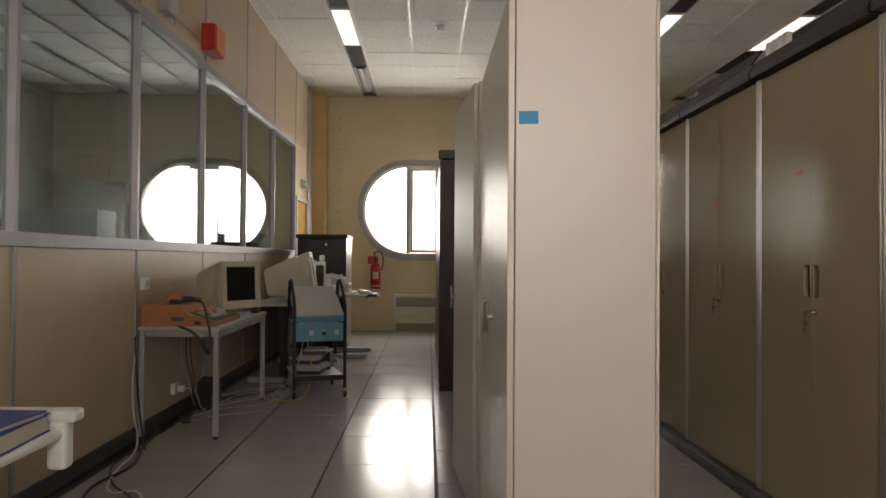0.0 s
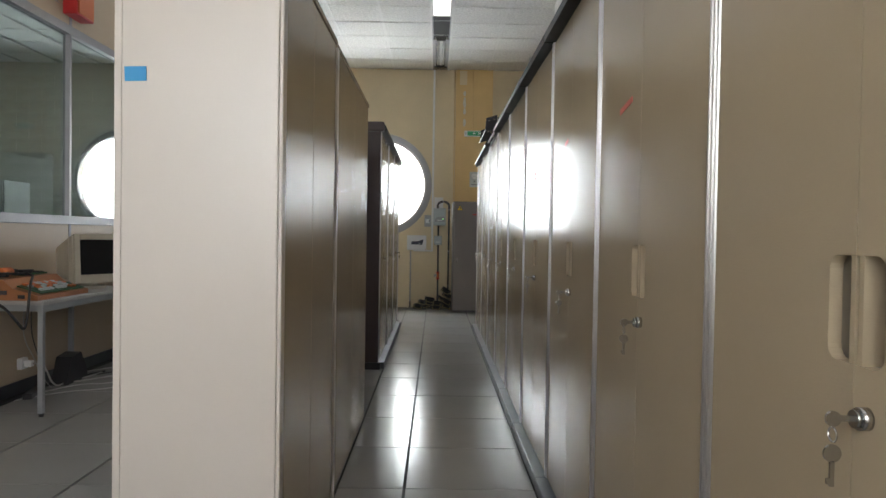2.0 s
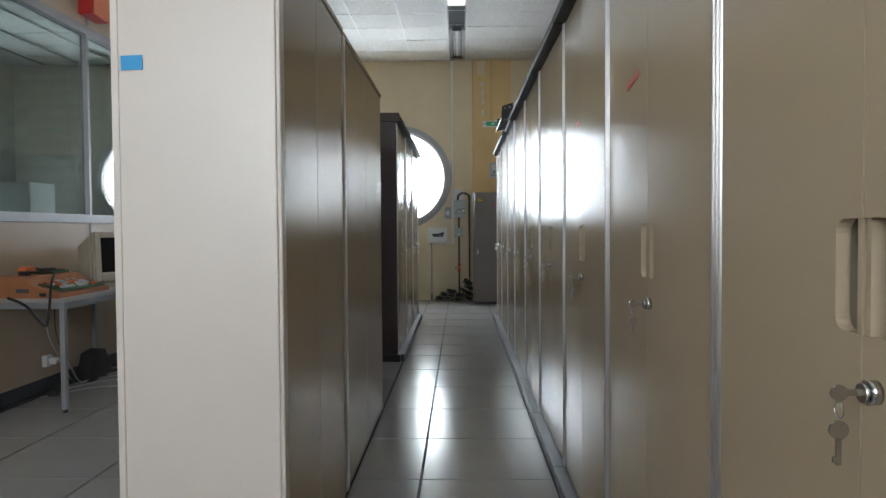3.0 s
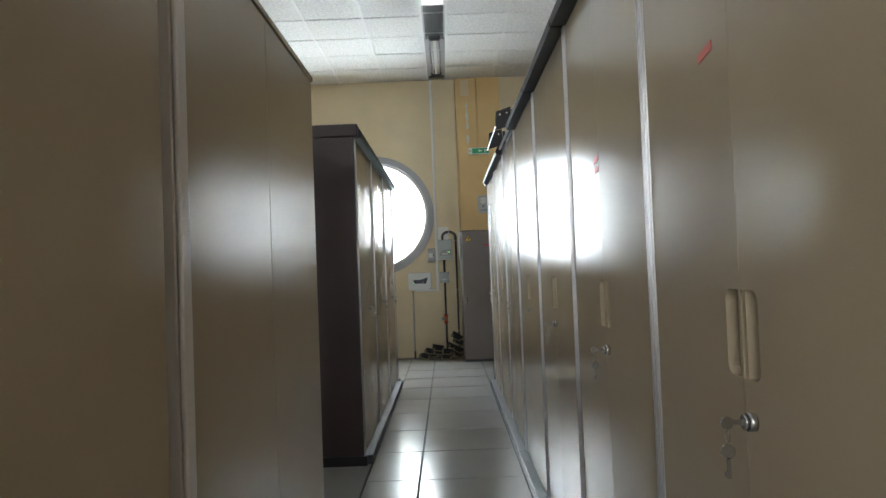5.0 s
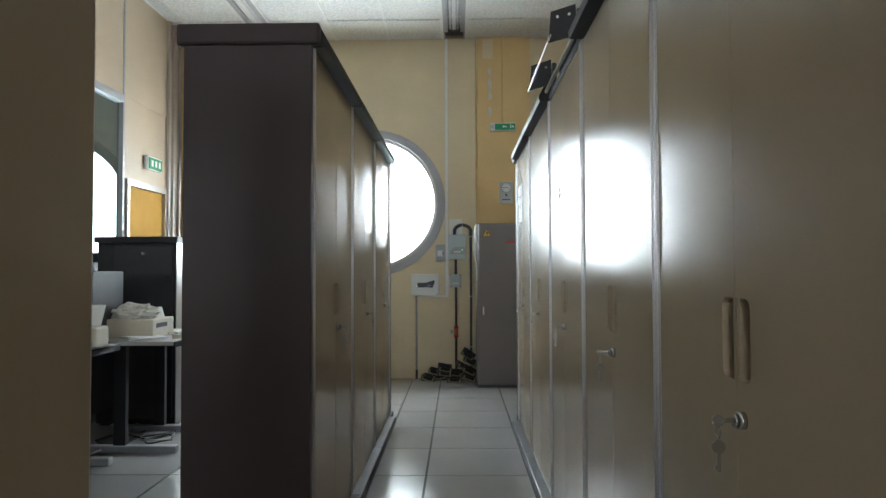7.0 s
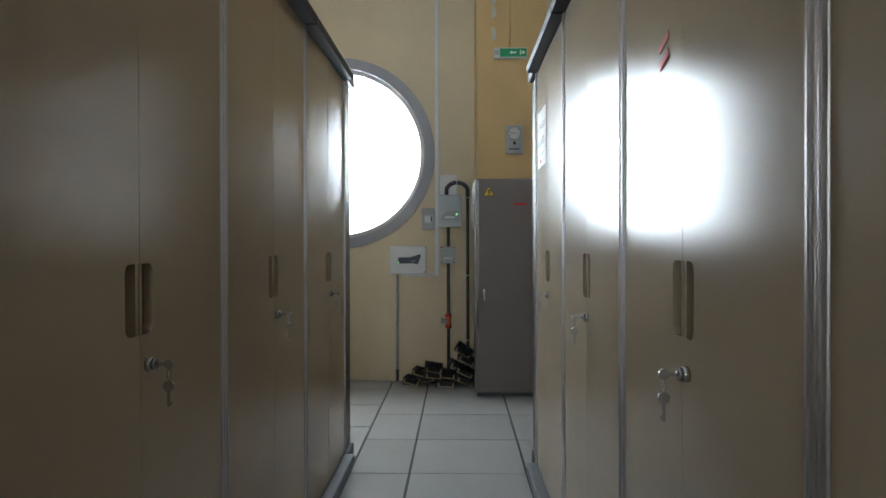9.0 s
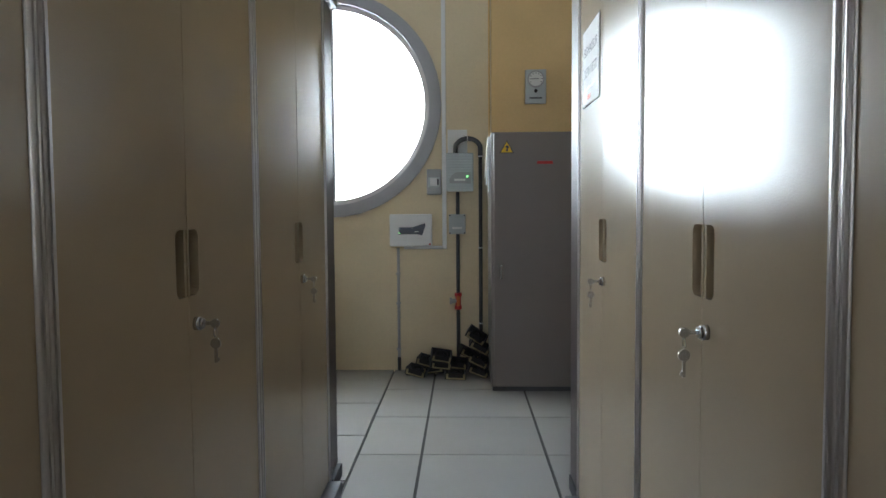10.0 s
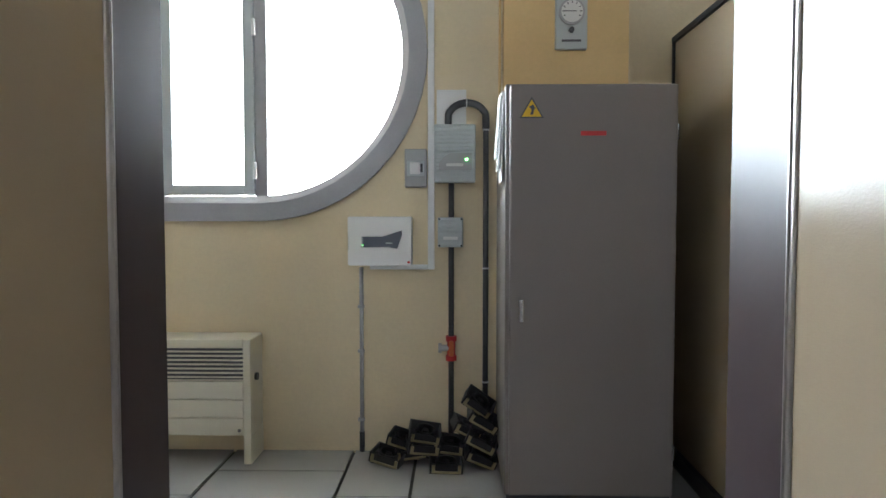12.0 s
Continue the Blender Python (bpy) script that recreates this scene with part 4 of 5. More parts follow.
part("body", box(B(), 0, 0.05, -0.022, 0.022, -0.022, 0.022, 0.006), M_WHITE, t)
part("lead", tube(B(), [(0.05, 0, 0), (0.12, 0.02, 0.0), (0.14, 0.10, -0.19), (0.12, 0.3, -0.202), (0.2, 0.7, -0.202)], 0.006), M_CGRY, t)

# ---- work table ----
t = thing("work_table", "grey steel-legged table with a laminate top by the partition", "table", (-1.53, 4.95, 0))
t.scale.z = 1.06
part("tabletop", box(B(), -0.26, 0.26, -0.64, 0.64, 0.655, 0.68, 0.004), M_TOP, t)
part("apron", box(box(box(box(B(), 0.225, 0.25, -0.60, 0.60, 0.615, 0.654), -0.25, -0.225, -0.60, 0.60, 0.615, 0.654), -0.225, 0.225, -0.60, -0.575, 0.615, 0.654), -0.225, 0.225, 0.575, 0.60, 0.615, 0.654), M_STEEL, t)
for sx in (-1, 1):
    for sy in (-1, 1):
        leg = part("leg", box(B(), sx * 0.25 - 0.016 - sx * 0.016, sx * 0.25 + 0.016 - sx * 0.016, sy * 0.63 - 0.016 - sy * 0.016, sy * 0.63 + 0.016 - sy * 0.016, 0.02, 0.655, 0.003), M_STEEL, t)
        part("foot", cyl(B(), (sx * 0.234, sy * 0.614, 0), (sx * 0.234, sy * 0.614, 0.021), 0.014), M_PLAST, leg)

t = thing("terminal_case", "terracotta-coloured moulded keyboard case lying on the table", "keyboard", (-1.53, 4.63, 0.721))
part("case", prism(B(), [(-0.24, 0), (0.22, 0), (0.22, 0.03), (0.06, 0.075), (0.0, 0.13), (-0.24, 0.135)], "y", -0.31, 0.30), M_BRICK, t)
part("grip_slot", box(B(), -0.05, 0.03, -0.314, -0.309, 0.035, 0.06), M_INK, t)
part("port", box(B(), 0.10, 0.14, -0.316, -0.309, 0.012, 0.035), M_PLAST, t)
part("deck", box(B(), -0.08, 0.08, -0.26, 0.26, -0.003, 0.005, 0.002, turn=Matrix.Translation((0.135, 0, 0.0625)) @ Matrix.Rotation(radians(15.7), 4, "Y")), M_BOARD, t, "bare keyboard board")
kr = random.Random(7)
for i in range(4):
    for j in range(11):
        if kr.random() < 0.75:
            part("key", box(B(), -0.012, 0.012, -0.013, 0.013, 0.0, 0.012, turn=Matrix.Translation((0.075 + 0.034 * i, -0.20 + 0.038 * j, 0.086 - 0.0095 * i)) @ Matrix.Rotation(radians(15.7), 4, "Y")), M_ORANGE if kr.random() < 0.4 else M_LGREY, t)
t = thing("hand_drill", "orange and black hand tool with its cable on the case", "tool", (-1.62, 4.44, 0.857))
part("body", cyl(cyl(B(), (0, 0, 0.03), (0.0, 0.10, 0.03), 0.028), (0, 0.10, 0.03), (0, 0.13, 0.03), 0.028, 0.014), M_ORANGE, t, "orange housing", True)
part("chuck", cyl(B(), (0, 0.13, 0.03), (0, 0.17, 0.03), 0.014), M_PLAST, t)
part("grip", box(B(), -0.014, 0.05, -0.02, 0.02, 0.0, 0.03, 0.006), M_PLAST, t)
part("cable", tube(B(), [(0.05, 0, 0.02), (0.16, 0.1, 0.02), (0.25, -0.10, -0.03), (0.33, -0.25, -0.16), (0.34, -0.30, -0.30), (0.34, -0.36, -0.25), (0.30, -0.43, -0.14), (0.20, -0.44, -0.10)], 0.008), M_CBLK, t, "curled black lead")
t = thing("circuit_strip", "bare metal circuit strip lying on the case", "circuit board", (-1.62, 4.74, 0.857))
part("board", box(B(), -0.05, 0.05, -0.14, 0.14, 0.0, 0.012), M_BOARD, t)
part("cover", box(B(), -0.03, 0.03, -0.10, 0.02, 0.0125, 0.035, 0.004), M_PLAST, t)
for k in range(6):
    part("pin", box(B(), -0.045, 0.045, -0.13 + 0.045 * k, -0.12 + 0.045 * k, 0.0125, 0.02), M_CHROME, t)


def crt_monitor(x, y, z, rz, tilt, s, screen, label):
    t = thing("crt_monitor", label, "monitor", group="")
    t.matrix_basis = pose(x, y, z, 0, 0, rz)
    m = Matrix.Translation((0, 0, 0.05 * s)) @ Matrix.Rotation(radians(tilt), 4, "X") @ Matrix.Diagonal((s, s, s, 1))

    def put(bm):
        bmesh.ops.transform(bm, matrix=m, verts=bm.verts)
        return bm

    b = B()
    for y0, y1, a, c in ((-0.02, 0.06, 0.20, 0.19), (0.06, 0.36, 0.185, 0.12)):
        lo = [b.verts.new((sx * a, y0, 0.19 + sz * (a - 0.01))) for sx, sz in ((-1, -1), (1, -1), (1, 1), (-1, 1))]
        hi = [b.verts.new((sx * c, y1, 0.18 + sz * (c - 0.01))) for sx, sz in ((-1, -1), (1, -1), (1, 1), (-1, 1))]
        b.faces.new(lo), b.faces.new(hi[::-1])
        for i in range(4):
            b.faces.new((lo[i], hi[i], hi[(i + 1) % 4], lo[(i + 1) % 4]))
    bmesh.ops.recalc_face_normals(b, faces=b.faces)
    bmesh.ops.bevel(b, geom=list(b.edges), offset=0.012, segments=2, affect="EDGES")
    part("shell", put(b), M_CRT, t)
    bz = B()
    for q in ((-0.2, -0.155, 0.0, 0.38), (0.155, 0.2, 0.0, 0.38), (-0.155, 0.155, 0.0, 0.065), (-0.155, 0.155, 0.335, 0.38)):
        box(bz, q[0], q[1], -0.045, -0.021, q[2], q[3], 0.004)
    part("bezel", put(bz), M_CRT, t)
    part("screen", put(box(B(), -0.156, 0.156, -0.03, -0.0205, 0.064, 0.336, 0.004)), screen, t, "dark glass screen")
    part("button", put(cyl(B(), (0.13, -0.05, 0.03), (0.13, -0.045, 0.03), 0.008)), M_LGREY, t)
    part("stand", cyl(cyl(B(), (0, 0.12, 0), (0, 0.12, 0.02), 0.13 * s, seg=24), (0, 0.12, 0.02), (0, 0.12, 0.07 * s), 0.06 * s, 0.09 * s, seg=24), M_CRT, t)
    return t


crt_monitor(-1.41, 5.26, 0.721, 58, -3, 0.96, M_SCREEN, "yellowed beige CRT monitor, switched off, on the table")
t = thing("computer_mouse", "dark computer mouse on the table", "mouse", (-1.33, 5.46, 0.721))
part("body", box(B(), -0.03, 0.03, -0.05, 0.05, 0, 0.03, 0.012), M_PLAST, t)

# ---- equipment trolley ----
t = thing("equipment_trolley", "black tubular trolley with a light blue switch box, on castors", "trolley", (-0.93, 5.91, 0), 18)
for sx in (-1, 1):
    x = sx * 0.21
    part("side_frame", tube(B(), [(x, -0.30, 0.08), (x, -0.30, 0.60), (x, -0.30, 0.78), (x, -0.12, 0.93), (x, -0.04, 0.98), (x, 0.06, 0.95), (x, 0.10, 0.70), (x, 0.30, 0.50), (x, 0.30, 0.08)], 0.014, 10, 3), M_BLACK, t, "black bent tube", True)
    for y in (-0.30, 0.30):
        c = part("castor", box(box(B(), x - 0.018, x - 0.013, y - 0.02, y + 0.02, 0.02, 0.08), x + 0.013, x + 0.018, y - 0.02, y + 0.02, 0.02, 0.08), M_CHROME, t, "chrome castor fork")
        part("wheel", cyl(B(), (x - 0.011, y, 0.028), (x + 0.011, y, 0.028), 0.028), M_PLAST, c, "black wheel", True)
part("lower_shelf", box(B(), -0.20, 0.20, -0.30, 0.30, 0.17, 0.185, 0.003), M_TOP, t)
part("shelf_rail", box(B(), -0.20, 0.20, -0.315, -0.301, 0.15, 0.19), M_BLACK, t)
sb = part("switch_case", box(B(), -0.195, 0.195, -0.285, 0.25, 0.47, 0.62, 0.006), M_LBLUE, t, "light blue painted steel case")
for x in (-0.07, 0.03, 0.14):
    part("socket", cyl(B(), (x, -0.292, 0.545), (x, -0.2855, 0.545), 0.022), M_LGREY, sb)
part("plug", cyl(B(), (0.03, -0.33, 0.54), (0.03, -0.2925, 0.54), 0.016), M_PLAST, sb)
m = Matrix.Translation((0, -0.02, 0.78)) @ Matrix.Rotation(radians(24), 4, "X")
part("sloping_top", box(B(), -0.205, 0.205, -0.28, 0.28, 0.0, 0.02, 0.003, turn=m), M_TOP, t, "grey sloping top")
part("top_edge", box(B(), -0.205, 0.205, -0.30, -0.2805, -0.03, 0.024, 0.003, turn=m), M_LBLUE, t, "light blue front edge")
for sx in (-1, 1):
    part("strut", box(B(), sx * 0.17, sx * 0.19, 0.16, 0.20, 0.62, 0.86), M_BLACK, t)
    part("strut", box(B(), sx * 0.17, sx * 0.19, -0.24, -0.20, 0.62, 0.70), M_BLACK, t)
sr = random.Random(3)
for k in range(5):
    u = thing("disk_drive", "flat metal disk drive in a stack on the trolley shelf", "drive", (-0.92 + sr.uniform(-0.03, 0.03), 5.80 + sr.uniform(-0.03, 0.03), 0.185 + 0.042 * k), sr.uniform(-14, 14), "stacked drives")
    part("case", box(B(), -0.10, 0.10, -0.12, 0.12, 0, 0.03, 0.003), M_CONDUIT if k % 2 else M_PLAST, u)
    part("board", box(B(), -0.09, 0.09, -0.11, 0.11, 0.0305, 0.0415), M_ALU, u)
u = thing("black_unit", "black metal equipment box on the trolley shelf", "equipment", (-0.90, 6.06, 0.185))
part("case", box(B(), -0.10, 0.10, -0.12, 0.12, 0, 0.16, 0.006), M_PLAST, u)
part("fan_ring", cyl(B(), (0.04, -0.126, 0.08), (0.04, -0.1205, 0.08), 0.05, seg=20), M_BLACK, u)

# ---- desks at the back ----
def desk(name, x0, x1, y0, y1, z, label):
    t = thing(name, label, "desk", ((x0 + x1) / 2, (y0 + y1) / 2, 0))
    w, h = (x1 - x0) / 2, (y1 - y0) / 2
    part("desktop", box(B(), -w, w, -h, h, z - 0.028, z, 0.004), M_TOP, t)
    part("edge_band", box(B(), w, w + 0.012, -h, h, z - 0.04, z - 0.002, 0.003), M_BLACK, t)
    for s in (-1, 1):
        part("side_leg", box(B(), -0.04, 0.04, s * (h - 0.10), s * (h - 0.06), 0.05, z - 0.0285), M_BLACK, t, "black upright")
        part("foot", box(B(), -w, w, s * (h - 0.11), s * (h - 0.05), 0.0, 0.049, 0.008), M_STEEL, t, "grey foot bar")
    part("modesty_panel", box(B(), -w + 0.05, -w + 0.07, -h + 0.12, h - 0.12, 0.2, z - 0.03), M_PLAST, t)
    return t


desk("office_desk", -1.62, -0.95, 6.28, 7.72, 0.74, "dark office desk with a grey top crowded with old computers")
desk("office_desk", -1.42, -0.66, 7.86, 8.62, 0.74, "dark office desk with a grey top and a keyboard")
crt_monitor(-1.06, 6.57, 0.74, 96, -10, 1.12, M_SCREEN, "large beige CRT monitor facing the aisle on the desk")
crt_monitor(-1.14, 7.30, 0.74, 80, 0, 0.9, M_SCREEN, "grey CRT monitor on the desk")
t = thing("computer_tower", "black desktop computer tower on the desk", "computer", (-1.30, 7.98, 0.74))
part("case", box(B(), -0.10, 0.10, -0.12, 0.30, 0, 0.46, 0.008), M_PLAST, t)
part("front", box(B(), -0.095, 0.095, -0.135, -0.1205, 0.01, 0.45, 0.005), M_BLACK, t)
part("drive_bay", box(B(), -0.075, 0.075, -0.139, -0.1355, 0.36, 0.40), M_LGREY, t)
t = thing("desktop_computer", "flat beige desktop computer with rags on it", "computer", (-1.08, 8.22, 0.74))
part("case", box(B(), -0.20, 0.20, -0.17, 0.17, 0, 0.13, 0.006), M_CRT, t)
part("slot", box(B(), 0.2005, 0.203, -0.12, 0.05, 0.07, 0.10), M_INK, t)
t = thing("rag_heap", "crumpled pale cloth on the flat computer", "cloth", (-1.08, 8.19, 0.87))
bm = B()
bmesh.ops.create_icosphere(bm, subdivisions=4, radius=1)
for v in bm.verts:
    p = v.co.copy()
    n3 = noise.noise(p * 2.3) * 0.35 + noise.noise(p * 5.1) * 0.16
    v.co = Vector((p.x * 0.15 * (1 + n3), p.y * 0.13 * (1 + n3), max(0.0, p.z * 0.07 * (1 + 1.4 * n3) + 0.03)))
part("cloth", bm, M_SCRUB, t, "", True)
def keyboard(x, y, z, rz, mat, label):
    t = thing("keyboard", label, "keyboard", (x, y, z), rz)
    part("base", prism(B(), [(-0.075, 0), (0.075, 0), (0.075, 0.03), (-0.075, 0.014)], "x", -0.21, 0.21), mat, t)
    for i in range(4):
        part("key_row", box(B(), -0.19, 0.19, -0.06 + 0.033 * i, -0.035 + 0.033 * i, 0.019 + 0.0035 * i, 0.033 + 0.0035 * i, 0.003), M_LGREY if mat is not M_PLAST else M_BLACK, t)


t = thing("printer", "small pale desktop printer on the desk", "printer", (-1.16, 7.62, 0.74))
part("case", box(B(), -0.13, 0.17, -0.10, 0.06, 0, 0.12, 0.015), M_CRT, t)
part("paper_feed", box(B(), -0.10, 0.12, 0.02, 0.03, 0, 0.16, 0.003, turn=Matrix.Translation((0, 0.02, 0.11)) @ Matrix.Rotation(radians(-25), 4, "X")), M_WHITE, t)
t = thing("paper_stack", "loose stack of white paper on the desk", "paper", (-0.92, 8.02, 0.74), 25)
for k in range(4):
    part("sheet", box(B(), -0.10, 0.10, -0.14, 0.14, 0.005 * k, 0.005 * k + 0.004, turn=Matrix.Rotation(radians(9 * k), 4, "Z")), M_PAPER, t)
keyboard(-0.70, 8.24, 0.742, 100, M_CRT, "pale keyboard at the edge of the desk")
tagged(part("keyboard_shelf", box(B(), -0.90, -0.54, 7.98, 8.50, 0.712, 0.738, 0.003), M_BLACK), "black pull-out keyboard shelf under the desk edge", "shelf")
keyboard(-1.02, 7.00, 0.74, 80, M_PLAST, "black keyboard on the desk")
t = thing("paper_sheet", "loose sheet of paper on the desk", "paper", (-1.0, 7.54, 0.745))
part("sheet", box(B(), -0.10, 0.10, -0.14, 0.14, 0, 0.002, turn=Matrix.Rotation(radians(30), 4, "Z") @ Matrix.Rotation(radians(-4), 4, "X")), M_PAPER, t)
t = thing("laptop", "small pale laptop with its screen open on the desk", "laptop", (-0.94, 8.44, 0.742), 75)
part("base", box(B(), -0.13, 0.13, -0.10, 0.10, 0, 0.022, 0.004), M_CRT, t)
part("lid", box(B(), -0.13, 0.13, 0.0, 0.012, 0, 0.18, 0.004, turn=Matrix.Translation((0, 0.10, 0.02)) @ Matrix.Rotation(radians(-20), 4, "X")), M_WHITE, t, "open pale lid")

t = thing("server_rack", "black network rack with a locked door standing by the partition", "rack", (-1.305, 9.0, 0))
part("body", box(B(), -0.31, 0.31, -0.30, 0.30, 0.02, 1.42, 0.006), M_BLACK, t)
part("top", box(B(), -0.33, 0.33, -0.33, 0.32, 1.421, 1.47, 0.008), M_BLACK, t)
d = part("door", box(B(), -0.17, 0.29, -0.318, -0.3005, 0.06, 1.40, 0.005), M_PLAST, t)
part("lock", cyl(B(), (0.06, -0.326, 1.34), (0.06, -0.3185, 1.34), 0.014), M_CHROME, d)
for x in (-0.14, 0.25):
    part("latch", box(B(), x - 0.02, x + 0.02, -0.325, -0.3185, 1.14, 1.17, 0.003), M_BLACK, d)
# bright sheet over the right side, standing in for the light on it
part("edge_strip", box(B(), 0.3105, 0.316, -0.30, 0.30, 0.02, 1.42), M_ALU, t)
part("base", box(B(), -0.29, 0.29, -0.28, 0.28, 0.0, 0.019), M_PLAST, t)

# ---- white trolley table near the entry ----
t = thing("plastic_trolley", "white moulded plastic service trolley with books on it", "trolley", (-1.345, 1.47, 0))
t.scale.z = 1.10
part("top_tray", box(B(), -0.30, 0.30, -0.58, 0.60, 0.555, 0.585, 0.012), M_WHITE, t)
part("rim", box(box(B(), -0.30, 0.34, 0.54, 0.605, 0.60, 0.635, 0.012), -0.33, -0.301, -0.58, 0.54, 0.57, 0.635, 0.01), M_WHITE, t, "raised white rim")
part("rim_post", box(B(), 0.25, 0.31, 0.545, 0.60, 0.47, 0.605, 0.012), M_WHITE, t)
for sx in (-1, 1):
    for sy in (-1, 1):
        p = part("post", cyl(B(), (sx * 0.2 - 0.08, sy * 0.36 - 0.1, 0.06), (sx * 0.2 - 0.08, sy * 0.36 - 0.1, 0.554), 0.02), M_WHITE, t)
        part("wheel", cyl(B(), (sx * 0.2 - 0.092, sy * 0.36 - 0.1, 0.03), (sx * 0.2 - 0.068, sy * 0.36 - 0.1, 0.03), 0.03), M_PLAST, p)


def book(x, y, z, rz, w, d, h, label):
    t = thing("book", label, "book", (x, y, z), rz, "books on the trolley")
    part("page_block", box(B(), -w + 0.006, w - 0.006, -d + 0.006, d - 0.006, 0.004, h - 0.004), M_CRT, t, "yellowed pages")
    part("cover", box(box(box(B(), -w, w, -d, d, 0, 0.0035), -w, w, -d, d, h - 0.0035, h), -w, -w + 0.005, -d, d, 0.0036, h - 0.0036), M_BOOK, t, "blue cover")


book(-1.165, 1.83, 0.644, 4, 0.11, 0.15, 0.055, "thick blue-covered manual lying on the white trolley")
book(-1.185, 1.77, 0.699, -3, 0.13, 0.17, 0.018, "thin blue-covered book on top of another")
t = thing("circuit_stack", "stack of loose circuit boards and parts on the books", "circuit board", (-1.285, 1.77, 0.717), 20)
for k in range(4):
    part("board", box(B(), -0.08 + 0.01 * k, 0.07, -0.10, 0.10, 0.022 * k, 0.022 * k + 0.012), (M_BOARD, M_LGREY, M_BOARD, M_GOLD)[k], t)
    part("chip", box(B(), -0.03, 0.02, -0.05 + 0.02 * k, 0.0 + 0.02 * k, 0.022 * k + 0.0125, 0.022 * k + 0.0215), M_PLAST, t)

# ---- loose floor cables ----
cr = random.Random(11)


def cable(pts, r, mat, label):
    t = tagged(part("cable", tube(B(), [(x - 0.06, y + 0.30 * min(1, max(0, (y - 2.6) / 1.4)) , r + 0.001 + z) for x, y, z in pts], r, 8, 3), mat, None, "", True), label, "cable", "cables on the floor")
    return t


cable([(-1.30, 2.6, 0), (-1.42, 2.95, 0), (-1.60, 3.25, 0), (-1.48, 3.55, 0), (-1.66, 3.95, 0), (-1.62, 4.4, 0), (-1.70, 4.9, 0), (-1.5, 5.4, 0)], 0.008, M_CBLK, "thick black cable lying on the floor tiles")
cable([(-1.20, 2.7, 0), (-1.36, 2.9, 0), (-1.24, 3.1, 0), (-1.50, 3.3, 0), (-1.66, 3.6, 0), (-1.60, 3.9, 0), (-1.70, 4.3, 0)], 0.006, M_CBLK, "black cable looped on the floor tiles")
cable([(-1.15, 2.9, 0), (-1.30, 3.25, 0), (-1.45, 3.15, 0), (-1.58, 3.5, 0), (-1.60, 3.82, 0), (-1.68, 3.84, 0.3), (-1.70, 3.95, 0.63)], 0.006, M_CGRY, "grey cable running up beside the table")
cable([(-1.58, 3.82, 0), (-1.64, 3.86, 0.25), (-1.69, 3.92, 0.5), (-1.70, 3.93, 0.66)], 0.007, M_CBLK, "black cable hanging behind the table leg")
for k in range(5):
    y0 = 4.4 + 0.25 * k
    cable([(-1.68 + cr.uniform(0, 0.1), y0, 0), (-1.45 + cr.uniform(-0.1, 0.1), y0 + 0.3, 0), (-1.25 + cr.uniform(-0.15, 0.1), y0 + 0.35 + cr.uniform(-0.1, 0.2), 0), (-1.05, y0 + 0.7, 0), (-1.2 + cr.uniform(-0.2, 0.2), y0 + 1.0, 0)], cr.choice((0.004, 0.006)), cr.choice((M_CGRY, M_CBLK)), "loose cable on the floor by the partition")
cable([(-0.93, 5.44, 0.54), (-0.95, 5.40, 0.3), (-1.05, 5.36, 0.1), (-1.2, 5.30, 0), (-1.4, 5.2, 0)], 0.006, M_CGRY, "grey cable hanging from the blue trolley case")
cable([(-0.92, 5.43, 0.54), (-0.86, 5.40, 0.30), (-0.85, 5.38, 0.12), (-0.90, 5.30, 0.0), (-1.0, 5.16, 0), (-1.2, 5.22, 0), (-1.35, 5.5, 0)], 0.006, M_CYEL, "yellow cable hanging from the blue trolley case")
for k in range(4):
    cable([(-1.25 + 0.1 * math.cos(a) + 0.03 * k, 7.0 + 0.15 * math.sin(a) + 0.3 * k, 0.012 * (i % 2) + 0.004 * k) for i, a in enumerate(2 * math.pi * j / 7 for j in range(12))], 0.006, (M_CGRY, M_CBLK, M_CGRY, M_CBLK)[k], "coiled cable lying under the desk")
for k in range(5):
    r = 0.09 + 0.025 * k
    cable([(-0.86 - 0.05 * k + r * math.cos(a), 7.95 + 0.09 * k + 1.3 * r * math.sin(a), 0.008 * ((i + k) % 3)) for i, a in enumerate(2 * math.pi * j / 9 for j in range(14))], 0.005, (M_CBLK, M_CGRY, M_CBLK, M_CBLK, M_CGRY)[k], "tangled cable lying on the floor by the desk")
for k in range(3):
    cable([(-1.62, 4.5 + 0.08 * k, 0.61), (-1.62, 4.48 + 0.1 * k, 0.42), (-1.58, 4.56 + 0.05 * k, 0.25), (-1.60, 4.66, 0.12), (-1.6, 4.8, 0)], 0.004, M_CBLK if k else M_CGRY, "thin cable hanging under the table")
t = thing("black_bag", "black bag slumped on the floor under the table", "bag", (-1.66, 5.35, 0))
part("bag", prism(B(), [(-0.16, 0), (0.16, 0), (0.13, 0.10), (0.05, 0.22), (-0.08, 0.20)], "x", -0.06, 0.06), M_PLAST, t)
t = thing("power_strip", "black power strip on the floor by the skirting", "power strip", (-1.66, 4.87, 0), 15)
part("body", box(B(), -0.03, 0.03, -0.13, 0.13, 0, 0.04, 0.008), M_PLAST, t)

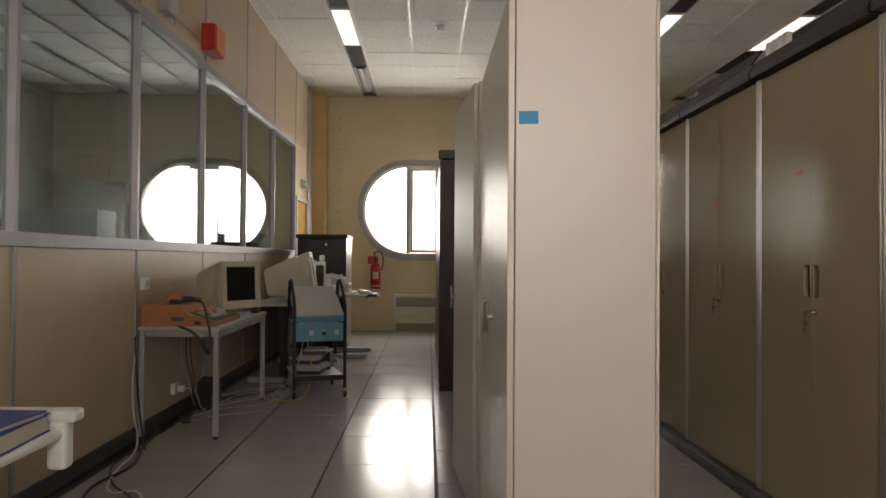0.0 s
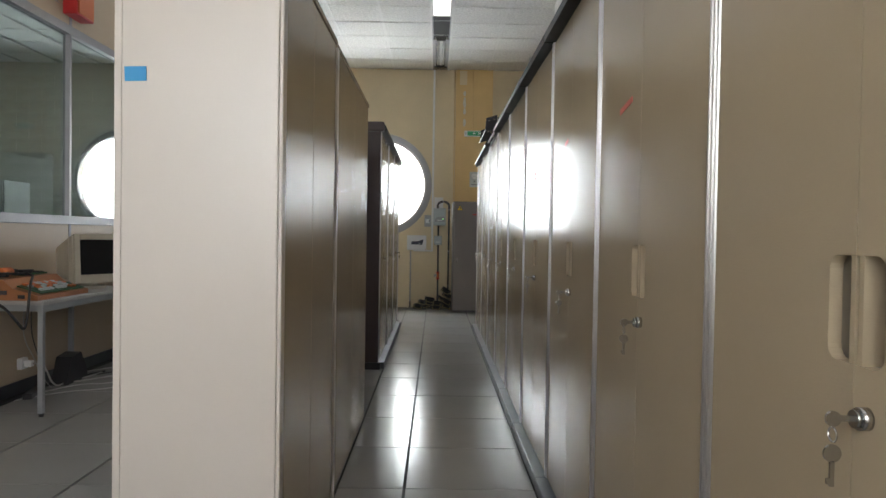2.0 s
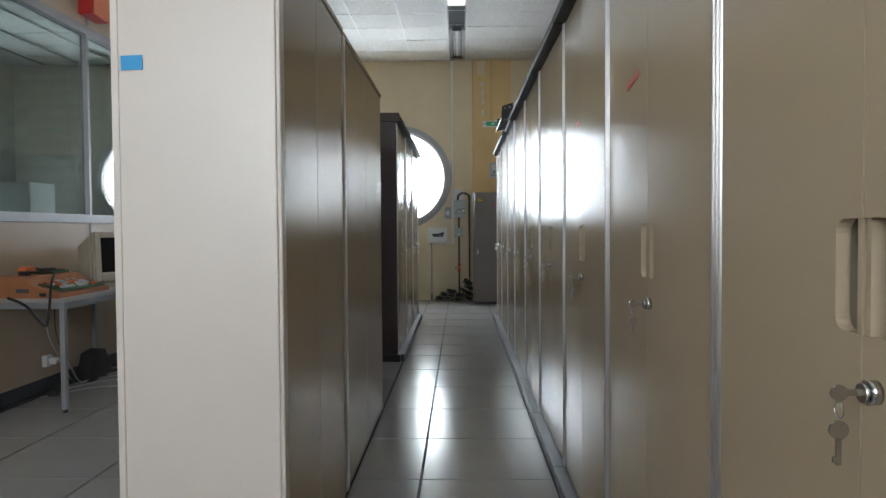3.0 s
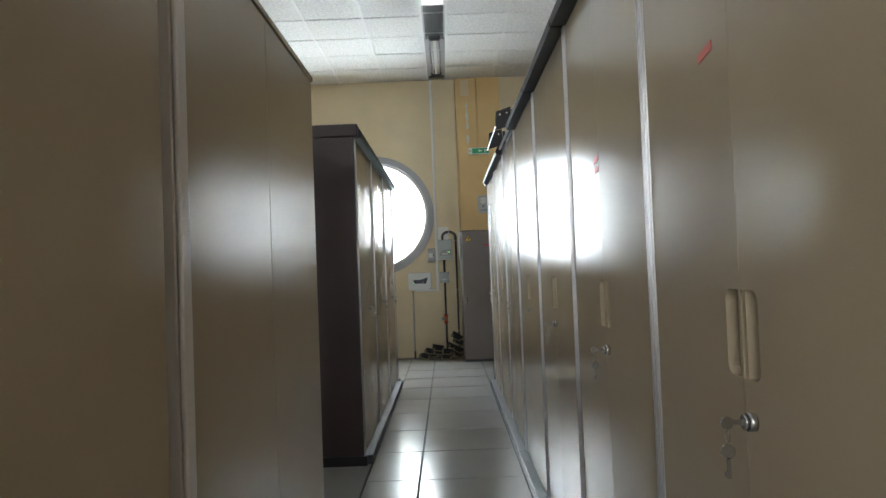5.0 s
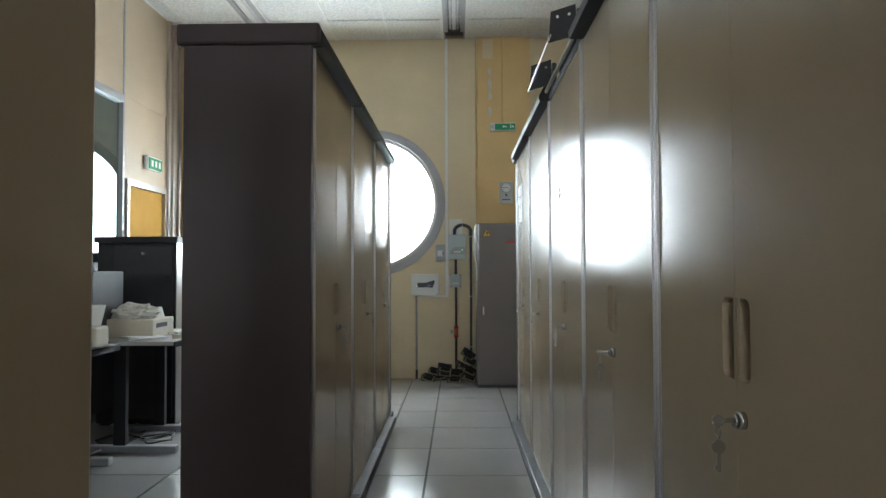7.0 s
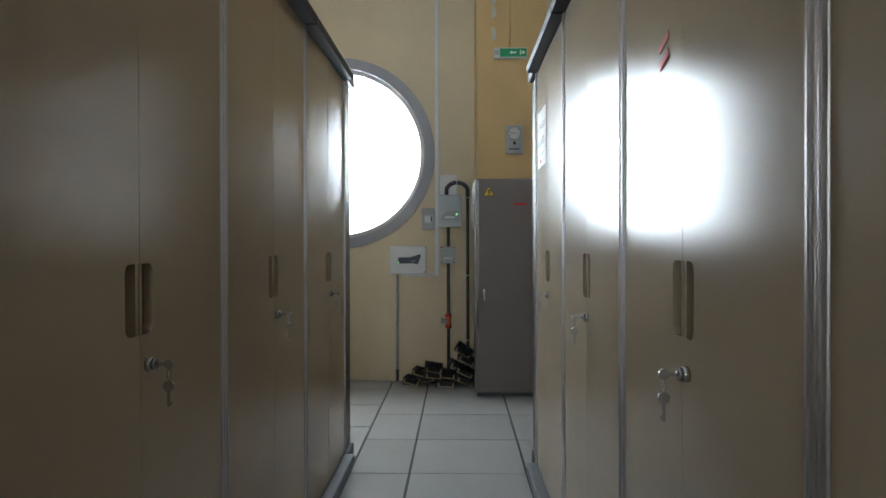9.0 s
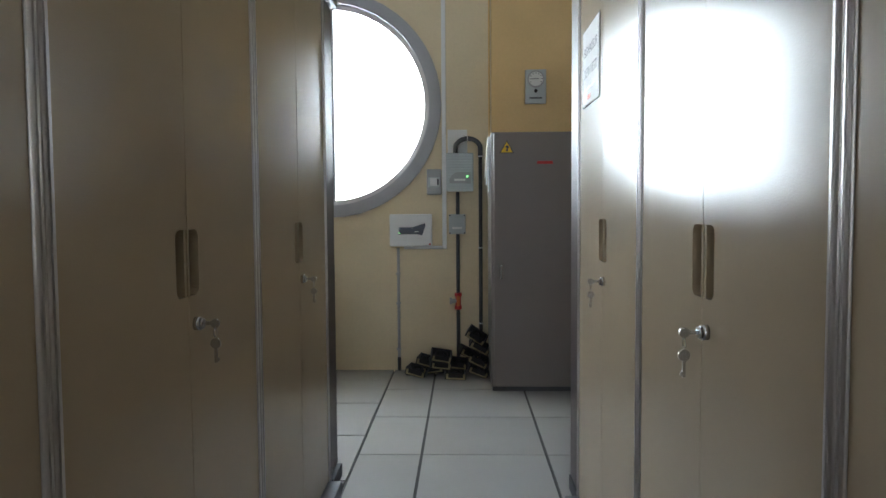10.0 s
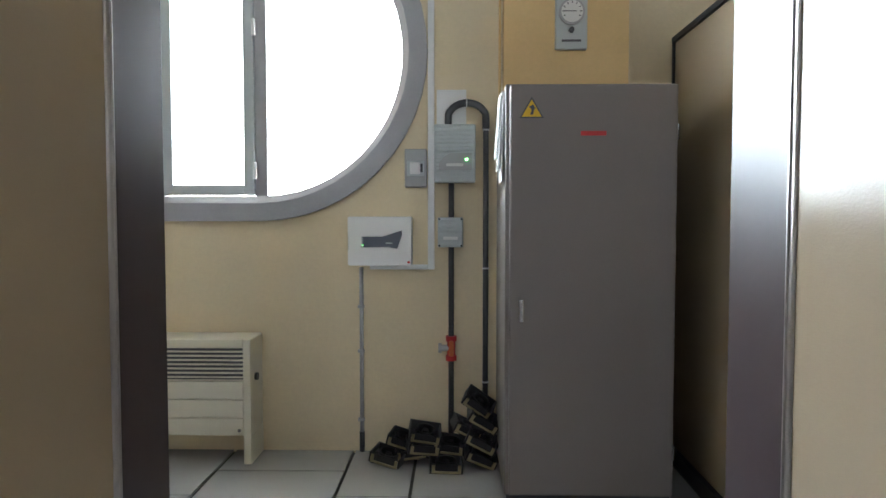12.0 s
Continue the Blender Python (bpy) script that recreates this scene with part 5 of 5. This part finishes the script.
# ---- room next door ----
t = thing("equipment_cabinet", "dark equipment cabinet under the window of the room next door", "cabinet", (-2.95, 10.45, 0))
part("body", box(B(), -0.42, 0.42, -0.25, 0.25, 0, 1.30, 0.01), M_GREY, t)
part("lid", box(B(), -0.40, 0.36, -0.24, 0.24, 1.301, 1.40, 0.02), M_PLAST, t)
t = thing("grey_cupboard", "pale grey cupboard in the room next door", "cupboard", (-4.3, 8.2, 0))
part("body", box(B(), -0.5, 0.5, -0.25, 0.25, 0.05, 1.72, 0.006), M_LGREY, t)
for s in (-1, 1):
    part("door", box(B(), s * 0.005, s * 0.49, -0.27, -0.2505, 0.07, 1.70, 0.004), M_LGREY, t)
part("plinth", box(B(), -0.48, 0.48, -0.23, 0.25, 0, 0.049), M_PLINTH, t)


# small screw holes up the outer wall
north = bpy.data.objects["wall_north"]
for k in range(11):
    z = 1.75 + 0.17 * k
    part("screw_hole", cyl(B(), (-1.40 + 0.006 * math.sin(5 * k), FY - 0.003, z), (-1.40 + 0.006 * math.sin(5 * k), FY + 0.002, z), 0.009, seg=10), M_INK, north)

# concrete blocks of the room next door
nxt = bpy.data.objects["wall_north_next"]
b = B()
box(b, -0.196, 0.196, -0.006, 0.0, -0.096, 0.096)
block = mesh_of("block", b, M_BLOCK)
for r in range(19):
    z = 0.1 + 0.2 * r
    for c in range(11):
        x = -5.75 + 0.4 * c + (0.2 if r % 2 else 0)
        dx = max(abs(x - WINDOWS[1]) - W_HALF, 0)
        if x < -2.05 and math.hypot(max(dx - 0.2, 0), max(abs(z - WZ) - 0.1, 0)) > W_OUT:
            o = new("block", block)
            o.parent, o.location = nxt, (x, WALL_Y - 0.0005, z)

# ---- floor tiles ----
floor = bpy.data.objects["floor"]
ROW = 0.607
EDGES = [(x, x + (0.612 if x < -1.5 else 0.605), 0.168) for x in (-1.72, -1.108, -0.503)] + [(0.107, 0.700, 0.45), (0.700, 1.010, 0.168), (1.010, 1.612, 0.168)] + [(1.612 + 0.605 * k, min(1.612 + 0.605 * (k + 1), EAST), 0.168) for k in range(7)]
GAP, GAPY = 0.0068, 0.0045
shapes = {}
far_tiles = B()
for x0, x1, off in EDGES:
    y = SOUTH
    while y < WALL_Y - 0.01:
        y1 = min((math.floor((y - off) / ROW + 1e-6) + 1) * ROW + off, WALL_Y)
        w, h = round(x1 - x0, 3), round(y1 - y, 3)
        if w > 0.02 and h > 0.02:
            if y1 > 0 and x0 < 2.3:
                if (w, h) not in shapes:
                    b = B()
                    prism(b, [(-w / 2 + GAP, -h / 2 + GAPY), (w / 2 - GAP, -h / 2 + GAPY), (w / 2 - GAP, h / 2 - GAPY), (-w / 2 + GAP, h / 2 - GAPY)], "z", -0.011, 0.0)
                    shapes[w, h] = mesh_of("floor_tile", b, M_TILE)
                o = new("floor_tile", shapes[w, h])
                o.parent, o.location = floor, ((x0 + x1) / 2, (y + y1) / 2, 0)
            else:
                box(far_tiles, x0 + GAP, x1 - GAP, y + GAPY, y1 - GAPY, -0.011, 0)
        y = y1
box(far_tiles, ROOM_W, WALL_X - 0.07, SOUTH, WALL_Y, -0.011, 0)
tagged(part("floor_tiles_beyond", far_tiles, M_TILE, floor), kind="stuff")
